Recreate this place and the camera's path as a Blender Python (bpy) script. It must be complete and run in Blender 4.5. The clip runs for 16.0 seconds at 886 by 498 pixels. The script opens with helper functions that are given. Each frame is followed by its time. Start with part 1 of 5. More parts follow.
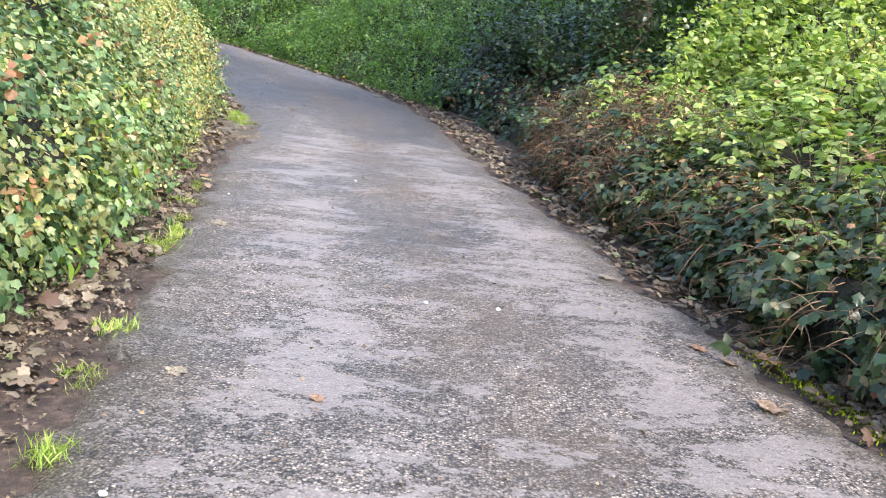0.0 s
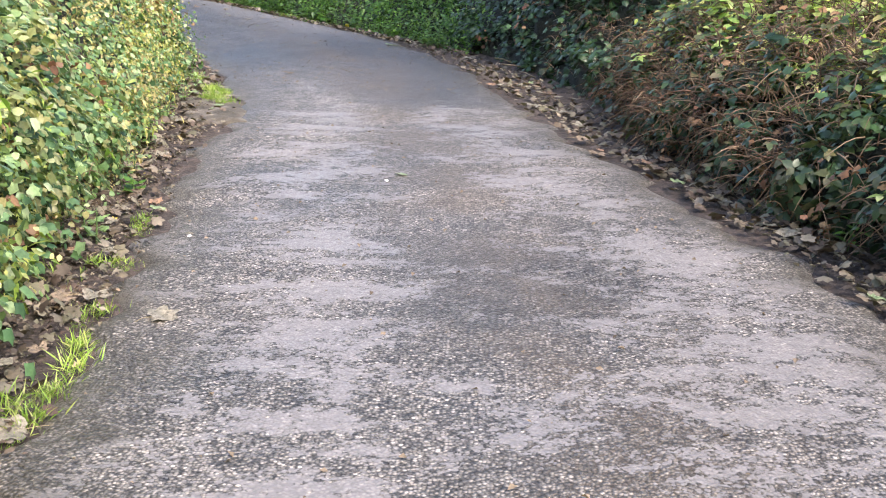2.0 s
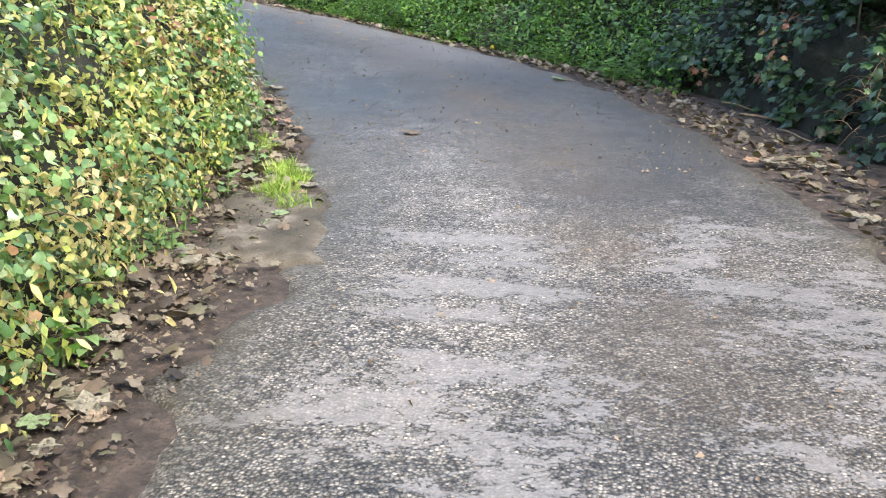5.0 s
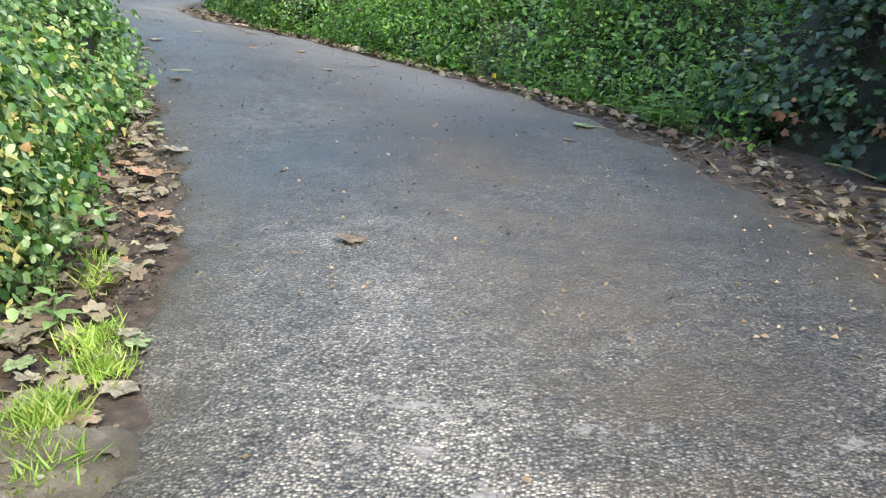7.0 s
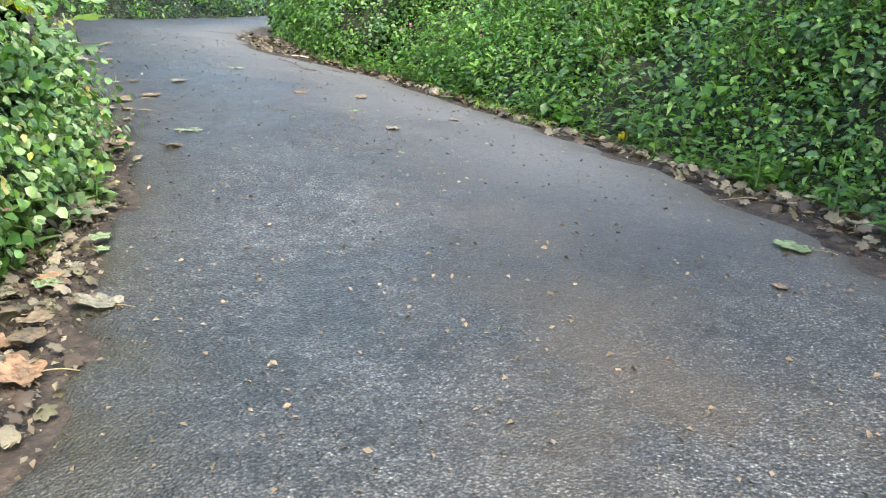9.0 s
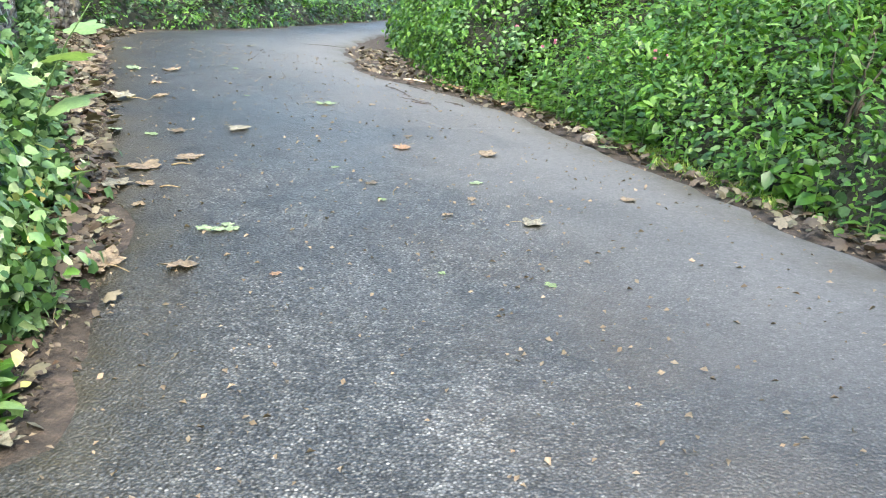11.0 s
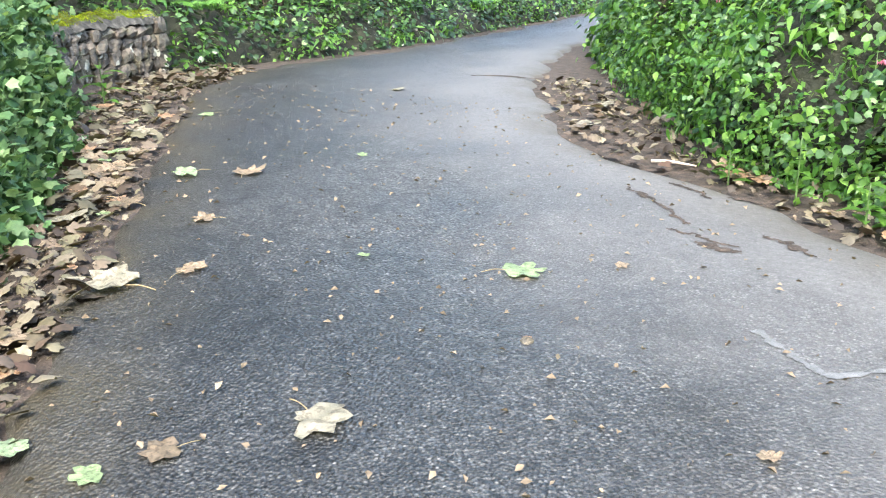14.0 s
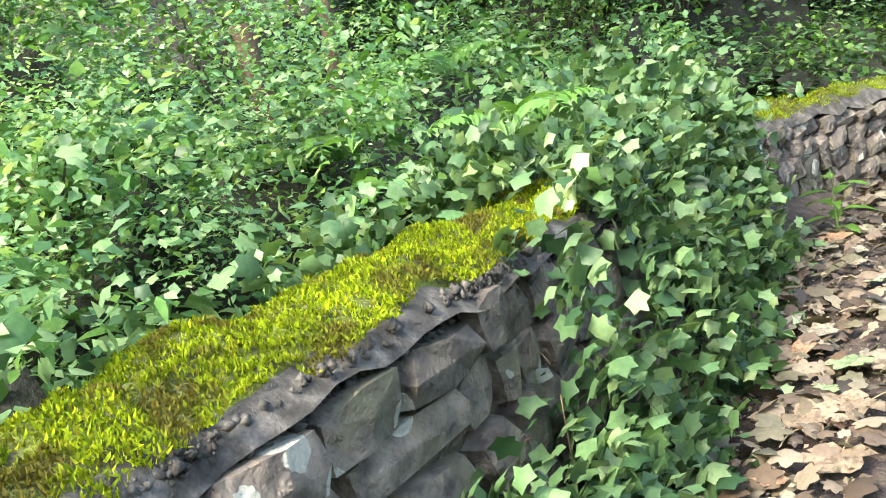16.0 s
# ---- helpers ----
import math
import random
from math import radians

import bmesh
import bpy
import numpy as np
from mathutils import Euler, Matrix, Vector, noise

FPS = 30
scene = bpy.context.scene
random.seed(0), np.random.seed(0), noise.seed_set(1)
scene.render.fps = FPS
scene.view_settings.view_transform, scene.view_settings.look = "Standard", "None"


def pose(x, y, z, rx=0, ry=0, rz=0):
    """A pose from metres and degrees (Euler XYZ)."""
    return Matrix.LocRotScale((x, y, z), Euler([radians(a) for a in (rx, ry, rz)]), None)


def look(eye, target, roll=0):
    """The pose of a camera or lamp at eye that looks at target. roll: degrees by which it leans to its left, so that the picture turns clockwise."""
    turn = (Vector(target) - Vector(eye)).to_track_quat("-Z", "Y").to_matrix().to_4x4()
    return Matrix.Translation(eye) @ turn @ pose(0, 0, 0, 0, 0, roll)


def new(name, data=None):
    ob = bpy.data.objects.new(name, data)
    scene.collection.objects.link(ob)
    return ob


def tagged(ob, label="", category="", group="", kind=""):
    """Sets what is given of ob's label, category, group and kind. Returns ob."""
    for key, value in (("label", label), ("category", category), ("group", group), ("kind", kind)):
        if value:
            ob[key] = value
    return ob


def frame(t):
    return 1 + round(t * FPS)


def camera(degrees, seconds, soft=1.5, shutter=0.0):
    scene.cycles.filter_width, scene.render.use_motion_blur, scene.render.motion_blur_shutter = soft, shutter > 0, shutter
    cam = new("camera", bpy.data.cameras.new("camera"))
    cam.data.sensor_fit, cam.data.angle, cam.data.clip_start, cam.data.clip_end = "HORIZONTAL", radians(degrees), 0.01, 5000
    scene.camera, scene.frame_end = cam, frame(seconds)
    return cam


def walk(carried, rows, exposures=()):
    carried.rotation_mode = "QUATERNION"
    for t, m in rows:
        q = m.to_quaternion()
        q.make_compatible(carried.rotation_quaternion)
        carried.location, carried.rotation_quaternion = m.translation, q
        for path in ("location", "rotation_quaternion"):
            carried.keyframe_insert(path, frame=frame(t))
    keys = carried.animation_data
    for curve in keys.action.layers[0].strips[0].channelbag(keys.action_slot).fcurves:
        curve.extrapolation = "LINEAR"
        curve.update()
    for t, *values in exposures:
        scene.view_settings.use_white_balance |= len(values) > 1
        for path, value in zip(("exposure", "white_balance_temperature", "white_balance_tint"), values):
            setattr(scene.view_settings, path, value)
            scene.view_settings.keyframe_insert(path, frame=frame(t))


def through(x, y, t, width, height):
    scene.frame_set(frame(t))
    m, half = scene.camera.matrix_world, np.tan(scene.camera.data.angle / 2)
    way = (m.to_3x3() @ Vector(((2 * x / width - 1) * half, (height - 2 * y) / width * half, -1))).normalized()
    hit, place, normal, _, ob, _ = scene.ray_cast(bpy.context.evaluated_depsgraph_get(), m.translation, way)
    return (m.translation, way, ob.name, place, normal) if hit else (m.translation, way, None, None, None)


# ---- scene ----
cam = camera(51.3, 16.0, 1.1)
PATH = [
    (0, (-0.036, -0.122, 1.486), (-0.03, 1.819, 1.002), 12.7),
    (0.5, (-0.195, 0.736, 1.399), (-0.104, 2.674, 0.914), 10.8),
    (1, (-0.355, 1.638, 1.326), (-0.295, 3.563, 0.787), 9.4),
    (1.5, (-0.455, 2.486, 1.245), (-0.435, 4.403, 0.677), 7.9),
    (2, (-0.598, 3.376, 1.178), (-0.613, 5.28, 0.564), 6.9),
    (2.5, (-0.749, 4.188, 1.122), (-0.794, 6.087, 0.498), 6.1),
    (3, (-0.941, 5.057, 1.065), (-1.015, 6.959, 0.453), 5.7),
    (3.5, (-1.079, 5.848, 1.014), (-1.168, 7.741, 0.374), 5.6),
    (4, (-1.294, 6.708, 0.963), (-1.477, 8.602, 0.347), 5.9),
    (4.2, (-1.372, 7.046, 0.948), (-1.604, 8.932, 0.324), 6.4),
    (6.3, (-1.661, 10.39, 0.83), (-1.967, 12.274, 0.231), 5.8),
    (6.5, (-1.691, 10.712, 0.818), (-1.999, 12.598, 0.227), 5.5),
    (7, (-1.857, 11.565, 0.809), (-2.168, 13.446, 0.205), 5.2),
    (7.5, (-2.001, 12.321, 0.795), (-2.353, 14.197, 0.201), 5.0),
    (8, (-2.179, 13.143, 0.782), (-2.583, 15.009, 0.186), 4.7),
    (8.5, (-2.372, 13.888, 0.782), (-2.81, 15.746, 0.186), 4.8),
    (9, (-2.6, 14.68, 0.775), (-3.101, 16.525, 0.188), 4.7),
    (9.2, (-2.704, 14.988, 0.771), (-3.231, 16.825, 0.181), 4.6),
    (11.3, (-3.871, 17.827, 0.8), (-4.662, 19.556, 0.179), 3.1),
    (11.5, (-4.036, 18.08, 0.81), (-4.846, 19.798, 0.185), 3.0),
    (12, (-4.439, 18.791, 0.809), (-5.322, 20.469, 0.172), 2.0),
    (12.5, (-4.823, 19.417, 0.838), (-5.762, 21.061, 0.194), 1.0),
    (13, (-5.239, 20.115, 0.824), (-6.213, 21.743, 0.19), 0.1),
    (13.5, (-5.666, 20.7, 0.832), (-6.683, 22.291, 0.173), -0.8),
    (14, (-6.159, 21.346, 0.819), (-7.237, 22.895, 0.158), -1.3),
    (14.5, (-6.606, 21.884, 0.836), (-7.745, 23.393, 0.183), -1.9),
    (15, (-7.19, 22.423, 0.858), (-8.607, 23.724, 0.31), -4.0),
    (15.2, (-7.473, 22.549, 0.846), (-9.03, 23.712, 0.376), -6.4),
    (15.5, (-7.859, 22.729, 0.802), (-9.606, 23.607, 0.382), -8.9),
    (16, (-8.378, 23.075, 0.805), (-10.312, 23.423, 0.431), -12.7),
]
BRIGHT = [(0, 2.24, 6550, 17), (2, 2.18, 6550, 17), (4.2, 2.2, 6500, 12), (6.5, 2.13, 6500, 6), (8, 2.2, 6600, 4), (9, 2.38, 6600, 4), (11.5, 2.6, 6400, 3), (14.5, 2.9, 6400, 8), (15.5, 3.06, 6550, 11), (16, 3.0, 6850, 8)]
walk(cam, [(t, look(eye, target, roll)) for t, eye, target, roll in PATH], BRIGHT)


# ---- light ----
world = bpy.data.worlds.new("sky")
scene.world = world
world.use_nodes = True
wn = world.node_tree
sky = wn.nodes.new("ShaderNodeTexSky")
sky.sky_type = "NISHITA"
sky.sun_disc = False
sky.sun_elevation, sky.sun_rotation = radians(47), radians(146)
sky.air_density, sky.dust_density = 1.0, 2.5
bg = wn.nodes["Background"]
wn.links.new(sky.outputs[0], bg.inputs[0])
bg.inputs[1].default_value = 0.15
sun_data = bpy.data.lights.new("sun", "SUN")
sun_data.energy, sun_data.angle, sun_data.color = 1.5, radians(18), (1.0, 0.95, 0.86)
sun = new("sun", sun_data)
sun.matrix_world = look((0, 0, 0), (-0.38, 0.57, -0.73))


# ---- small helpers ----
def curve(*pairs):
    """A smooth function of y through (y, value) pairs."""
    ys = np.array([p[0] for p in pairs], float)
    vs = np.array([p[1] for p in pairs], float)
    m = np.gradient(vs, ys)

    def f(y):
        y = np.clip(np.asarray(y, float), ys[0], ys[-1])
        i = np.clip(np.searchsorted(ys, y) - 1, 0, len(ys) - 2)
        h = ys[i + 1] - ys[i]
        t = (y - ys[i]) / h
        return ((1 + 2 * t) * (1 - t) ** 2 * vs[i] + t * (1 - t) ** 2 * h * m[i]
                + t * t * (3 - 2 * t) * vs[i + 1] + t * t * (t - 1) * h * m[i + 1])
    return f


def wob(a, b, scale, seed=0):
    """Smooth waves in the plane, about -1 to 1, with features of that many metres."""
    r = np.random.RandomState(seed)
    out = 0
    for k in range(7):
        w = (2 * math.pi / scale) * r.uniform(0.5, 1.6)
        th = r.uniform(0, 2 * math.pi)
        out = out + np.sin((a * math.cos(th) + b * math.sin(th)) * w + r.uniform(0, 7))
    return out / 3.2


def mesh_tris(name, V, F):
    V, F = np.asarray(V, np.float32), np.asarray(F, np.int32)
    me = bpy.data.meshes.new(name)
    me.vertices.add(len(V))
    me.vertices.foreach_set("co", V.ravel())
    me.loops.add(F.size)
    me.loops.foreach_set("vertex_index", F.ravel())
    me.polygons.add(len(F))
    me.polygons.foreach_set("loop_start", np.arange(0, F.size, F.shape[1], dtype=np.int32))
    me.update(calc_edges=True)
    return me


def put(name, me, material, parent=None, label="", smooth=False):
    if material is not None:
        me.materials.append(material)
    if smooth:
        me.polygons.foreach_set("use_smooth", [True] * len(me.polygons))
    ob = new(name, me)
    if parent is not None:
        ob.parent = parent
    if label:
        ob["label"] = label
    return ob


def grid_faces(nu, nv):
    i = np.arange((nu - 1) * (nv - 1))
    r, c = i // (nv - 1), i % (nv - 1)
    a = r * nv + c
    return np.stack([a, a + 1, a + nv + 1, a + nv], 1)


def grid_mesh(name, X, Y, Z):
    nu, nv = X.shape
    return mesh_tris(name, np.stack([X.ravel(), Y.ravel(), Z.ravel()], 1), grid_faces(nu, nv)[:, ::-1])


def tube(points, radii, seg=7, rough=0.0, seed=0):
    """Vertices and triangles of a tapered tube along points."""
    P = np.array(points, float)
    R = np.broadcast_to(np.array(radii, float), (len(P),))
    r = np.random.RandomState(seed)
    T = np.gradient(P, axis=0)
    T /= np.linalg.norm(T, axis=1)[:, None] + 1e-9
    ref = np.array([0.31, 0.95, 0.05])
    A = np.cross(T, ref)
    A /= np.linalg.norm(A, axis=1)[:, None] + 1e-9
    B = np.cross(T, A)
    th = np.linspace(0, 2 * math.pi, seg, endpoint=False)
    rad = R[:, None] * (1 + rough * r.uniform(-1, 1, (len(P), seg)))
    V = P[:, None] + rad[..., None] * (np.cos(th)[None, :, None] * A[:, None] + np.sin(th)[None, :, None] * B[:, None])
    V = V.reshape(-1, 3)
    F = []
    for i in range(len(P) - 1):
        for j in range(seg):
            a, b = i * seg + j, i * seg + (j + 1) % seg
            F += [(a, b, b + seg), (a, b + seg, a + seg)]
    n = len(V)
    V = np.vstack([V, P[0], P[-1]])
    for j in range(seg):
        F += [(n, (j + 1) % seg, j), (n + 1, n - seg + j, n - seg + (j + 1) % seg)]
    return V, np.array(F)


def joined(pieces):
    Vs, Fs, k = [], [], 0
    for V, F in pieces:
        Vs.append(V)
        Fs.append(np.asarray(F) + k)
        k += len(V)
    return np.vstack(Vs), np.vstack(Fs)


def unit(a):
    return a / (np.linalg.norm(a, axis=-1, keepdims=True) + 1e-9)


def scatter(template, P, N, size, tip=None, spread=0.8, seed=0):
    """Copies of a leaf (tip along +y, face +z) at P with faces along N, tips near tip."""
    V, F = template
    r = np.random.RandomState(seed)
    n = len(P)
    N = unit(N)
    if tip is None:
        tip = np.tile((0.0, 0.0, -1.0), (n, 1))
    T = tip + r.normal(0, spread, (n, 3))
    T = unit(T - (T * N).sum(1, keepdims=True) * N)
    S = np.cross(T, N)
    size = np.broadcast_to(size, (n,))[:, None, None]
    flat = r.uniform(0.4, 1.5, (n, 1, 1))
    W = P[:, None] + size * (V[None, :, 0:1] * S[:, None] + V[None, :, 1:2] * T[:, None] + flat * V[None, :, 2:3] * N[:, None])
    FF = F[None] + (np.arange(n) * len(V))[:, None, None]
    return W.reshape(-1, 3), FF.reshape(-1, 3)


# ---- leaf shapes: unit long, tip along +y, face +z ----
def fan_leaf(angles_radii, cup=0.12):
    pts = [(0.0, 0.38, 0.05)]
    for a, q in angles_radii:
        x, y = q * math.sin(radians(a)), 0.38 + q * math.cos(radians(a))
        pts.append((x, y, -cup * abs(x) - 0.25 * max(0, y - 0.5) ** 2))
    n = len(angles_radii)
    return np.array(pts), np.array([(0, 1 + (i + 1) % n, 1 + i) for i in range(n)])


def blade_leaf(width, droop=0.25, fold=0.2, n=3):
    """A pointed leaf folded along its midrib."""
    pts, F = [(0, 0, 0)], []
    for i in range(1, n + 1):
        t = i / (n + 1)
        w = width * math.sin(math.pi * t ** 0.75)
        z = -droop * t * t
        pts += [(-w, t, z + fold * w), (0, t, z), (w, t, z + fold * w)]
    pts.append((0, 1, -droop))
    F += [(0, 2, 1), (0, 3, 2)]
    for i in range(n - 1):
        a = 1 + 3 * i
        F += [(a, a + 1, a + 4), (a, a + 4, a + 3), (a + 1, a + 2, a + 5), (a + 1, a + 5, a + 4)]
    a = 1 + 3 * (n - 1)
    F += [(a, a + 1, len(pts) - 1), (a + 1, a + 2, len(pts) - 1)]
    return np.array(pts, float), np.array(F)


IVY = fan_leaf([(0, 0.66), (30, 0.385), (56, 0.53), (90, 0.385), (126, 0.47), (180, 0.25), (-126, 0.47), (-90, 0.385), (-56, 0.53), (-30, 0.385)], 0.28)
OVATE = blade_leaf(0.36, 0.25, 0.2, 2)
LANCE = blade_leaf(0.17, 0.4, 0.2, 2)
ROUND = fan_leaf([(0, 0.6), (40, 0.5), (85, 0.46), (130, 0.44), (180, 0.34), (-130, 0.44), (-85, 0.46), (-40, 0.5)], 0.2)
LEAF6 = fan_leaf([(0, 0.6), (48, 0.46), (110, 0.46), (180, 0.32), (-110, 0.46), (-48, 0.46)], 0.22)
KITE = blade_leaf(0.36, 0.25, 0.2, 1)
FLAKE = (np.array([(0, 0, 0), (0.32, 0.5, 0.08), (0, 1, -0.1), (-0.32, 0.5, 0.08)]), np.array([(0, 1, 2), (0, 2, 3)]))
BLADE = blade_leaf(0.03, 0.55, 0.2, 2)
SYC = fan_leaf([(0, 0.6), (13, 0.5), (27, 0.38), (42, 0.5), (54, 0.58), (70, 0.48), (84, 0.38), (104, 0.5), (124, 0.44), (150, 0.38), (180, 0.24),
                (-150, 0.38), (-124, 0.44), (-104, 0.5), (-84, 0.38), (-70, 0.48), (-54, 0.58), (-40, 0.5), (-26, 0.38), (-13, 0.5)], 0.1)


def trifoliate():
    V, F = blade_leaf(0.36, 0.2, 0.2, 2)
    out = []
    for ang, s, off in ((0, 0.62, 0.38), (78, 0.5, 0.34), (-78, 0.5, 0.34)):
        a = radians(ang)
        W = V * s
        X = W[:, 0] * math.cos(a) + W[:, 1] * math.sin(a)
        Y = -W[:, 0] * math.sin(a) + W[:, 1] * math.cos(a) + off
        out.append((np.stack([X, Y, W[:, 2]], 1), F))
    return joined(out)


BRAMBLE = trifoliate()


# ---- materials ----
def mat(name):
    m = bpy.data.materials.new(name)
    m.use_nodes = True
    nt = m.node_tree
    return m, nt, nt.nodes["Principled BSDF"]


def ramp(nt, fac, cols, stops=None):
    r = nt.nodes.new("ShaderNodeValToRGB")
    stops = stops or [i / max(1, len(cols) - 1) for i in range(len(cols))]
    el = r.color_ramp.elements
    while len(el) < len(cols):
        el.new(0.5)
    for e, c, p in zip(el, cols, stops):
        e.position, e.color = p, (*c, 1)
    nt.links.new(fac, r.inputs[0])
    return r.outputs[0]


def noise_tex(nt, scale, detail=4, rough=0.55, vec=None, stretch=None):
    t = nt.nodes.new("ShaderNodeTexNoise")
    t.inputs["Scale"].default_value, t.inputs["Detail"].default_value, t.inputs["Roughness"].default_value = scale, detail, rough
    if vec is None:
        vec = nt.nodes.new("ShaderNodeTexCoord").outputs["Object"]
    if stretch:
        mp = nt.nodes.new("ShaderNodeMapping")
        mp.inputs["Scale"].default_value = stretch
        nt.links.new(vec, mp.inputs[0])
        vec = mp.outputs[0]
    nt.links.new(vec, t.inputs["Vector"])
    return t.outputs["Fac"]


def mixc(nt, fac, a, b, mode="MIX"):
    m = nt.nodes.new("ShaderNodeMix")
    m.data_type, m.blend_type = "RGBA", mode
    for k, v in ((0, fac), (6, a), (7, b)):
        if isinstance(v, (int, float)):
            m.inputs[k].default_value = v
        elif isinstance(v, tuple):
            m.inputs[k].default_value = (*v, 1)
        else:
            nt.links.new(v, m.inputs[k])
    return m.outputs[2]


def calc(nt, op, a, b=0.0, clamp=False):
    m = nt.nodes.new("ShaderNodeMath")
    m.operation, m.use_clamp = op, clamp
    for k, v in ((0, a), (1, b)):
        if isinstance(v, (int, float)):
            m.inputs[k].default_value = v
        else:
            nt.links.new(v, m.inputs[k])
    return m.outputs[0]


def bumped(nt, b, height, strength, dist):
    n = nt.nodes.new("ShaderNodeBump")
    n.inputs["Strength"].default_value, n.inputs["Distance"].default_value = strength, dist
    nt.links.new(height, n.inputs["Height"])
    nt.links.new(n.outputs[0], b.inputs["Normal"])


def leaf_mat(name, cols, rough=0.42, through=0.35, patch=None, patch_scale=0.8, stops=None, spec=0.5):
    m, nt, b = mat(name)
    geo = nt.nodes.new("ShaderNodeNewGeometry")
    c = ramp(nt, geo.outputs["Random Per Island"], cols, stops)
    if patch:
        c = mixc(nt, ramp(nt, noise_tex(nt, patch_scale, 3), [(0, 0, 0), (0.8, 0.8, 0.8)], [0.5, 0.62]), c, patch)
    c = mixc(nt, 1.0, c, ramp(nt, noise_tex(nt, 3.2, 3), [(0.62, 0.64, 0.6), (1.3, 1.26, 1.2)], [0.32, 0.68]), "MULTIPLY")
    c2 = mixc(nt, 1.0, c, ramp(nt, noise_tex(nt, 60, 2), [(0.72, 0.74, 0.72), (1.0, 1.0, 1.0)], [0.3, 0.65]), "MULTIPLY")
    nt.links.new(c2, b.inputs["Base Color"])
    b.inputs["Roughness"].default_value = rough
    b.inputs["Specular IOR Level"].default_value = spec
    tr = nt.nodes.new("ShaderNodeBsdfTranslucent")
    nt.links.new(mixc(nt, 1.0, c2, (1.3, 1.25, 0.6), "MULTIPLY"), tr.inputs[0])
    mx = nt.nodes.new("ShaderNodeMixShader")
    mx.inputs[0].default_value = through
    nt.links.new(b.outputs[0], mx.inputs[1])
    nt.links.new(tr.outputs[0], mx.inputs[2])
    nt.links.new(mx.outputs[0], nt.nodes["Material Output"].inputs[0])
    return m


def rough_mat(name, cols, scale, rough=0.85, bump=0.5, dist=0.02, fine=None, detail=6, stops=None, stretch=None):
    m, nt, b = mat(name)
    n1 = noise_tex(nt, scale, detail, stretch=stretch)
    c = ramp(nt, n1, cols, stops or [0.3 + 0.4 * i / max(1, len(cols) - 1) for i in range(len(cols))])
    n2 = noise_tex(nt, (fine or scale * 7), 4, stretch=stretch)
    c = mixc(nt, 1.0, c, ramp(nt, n2, [(0.6, 0.6, 0.6), (1.15, 1.15, 1.15)], [0.3, 0.7]), "MULTIPLY")
    nt.links.new(c, b.inputs["Base Color"])
    b.inputs["Roughness"].default_value = rough
    bumped(nt, b, calc(nt, "ADD", n1, calc(nt, "MULTIPLY", n2, 0.5)), bump, dist)
    return m


M_ivy = leaf_mat("ivy_leaf", [(0.030, 0.078, 0.034), (0.07, 0.145, 0.06), (0.125, 0.225, 0.095), (0.21, 0.31, 0.15)], 0.5, 0.3, spec=0.35)
# lit copies of the ivy leaf, sun and glints lifted into the colours
M_ivy_sun = leaf_mat("lit_ivy_leaf", [(0.07, 0.16, 0.055), (0.16, 0.29, 0.1), (0.28, 0.42, 0.18), (0.46, 0.56, 0.34)], 0.35, 0.4, spec=0.6)
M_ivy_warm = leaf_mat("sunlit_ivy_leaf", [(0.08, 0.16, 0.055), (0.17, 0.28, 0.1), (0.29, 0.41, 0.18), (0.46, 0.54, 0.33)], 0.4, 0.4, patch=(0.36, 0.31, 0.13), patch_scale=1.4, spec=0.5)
# shaded copy of the ivy leaf, deep shade put into its colour
M_ivy_shade = leaf_mat("shaded_ivy_leaf", [(0.012, 0.035, 0.012), (0.025, 0.06, 0.02), (0.045, 0.09, 0.03)], 0.35, 0.2)
M_dry = leaf_mat("dry_leaf", [(0.16, 0.07, 0.035), (0.26, 0.13, 0.06), (0.34, 0.22, 0.11), (0.22, 0.08, 0.05)], 0.6, 0.25)
M_gold = leaf_mat("straw_leaf", [(0.31, 0.38, 0.08), (0.46, 0.47, 0.15), (0.55, 0.47, 0.23), (0.25, 0.37, 0.08)], 0.55, 0.4, patch=(0.47, 0.38, 0.2), patch_scale=1.1)
# bramble leaf as a lit and a shaded copy, light put into both colours
M_bramble = leaf_mat("bramble_leaf", [(0.1, 0.2, 0.05), (0.22, 0.35, 0.09), (0.37, 0.5, 0.17), (0.56, 0.63, 0.32)], 0.4, 0.55)
M_bramble_shade = leaf_mat("shaded_bramble_leaf", [(0.015, 0.035, 0.013), (0.03, 0.06, 0.02), (0.06, 0.1, 0.03), (0.12, 0.1, 0.05)], 0.45, 0.25)
M_herb = leaf_mat("herb_leaf", [(0.034, 0.1, 0.017), (0.075, 0.185, 0.03), (0.135, 0.28, 0.048), (0.24, 0.4, 0.095)], 0.4, 0.45, stops=[0, 0.38, 0.78, 1.0])
M_wood_leaf = leaf_mat("woodland_leaf", [(0.048, 0.132, 0.048), (0.12, 0.264, 0.108), (0.228, 0.408, 0.192), (0.408, 0.552, 0.288)], 0.42, 0.48, spec=0.45)
M_canopy = leaf_mat("canopy_leaf", [(0.03, 0.08, 0.015), (0.05, 0.12, 0.025), (0.08, 0.17, 0.03)], 0.45, 0.4)
M_grass = leaf_mat("grass_blade", [(0.14, 0.27, 0.03), (0.22, 0.37, 0.05), (0.30, 0.42, 0.08), (0.36, 0.38, 0.14)], 0.5, 0.35)
M_moss = leaf_mat("moss", [(0.07, 0.11, 0.006), (0.18, 0.26, 0.01), (0.31, 0.4, 0.014), (0.14, 0.13, 0.015)], 0.85, 0.3, patch=(0.10, 0.075, 0.025), patch_scale=5.5, spec=0.1)
M_fern = leaf_mat("fern_frond", [(0.10, 0.24, 0.05), (0.15, 0.31, 0.07)], 0.5, 0.4)
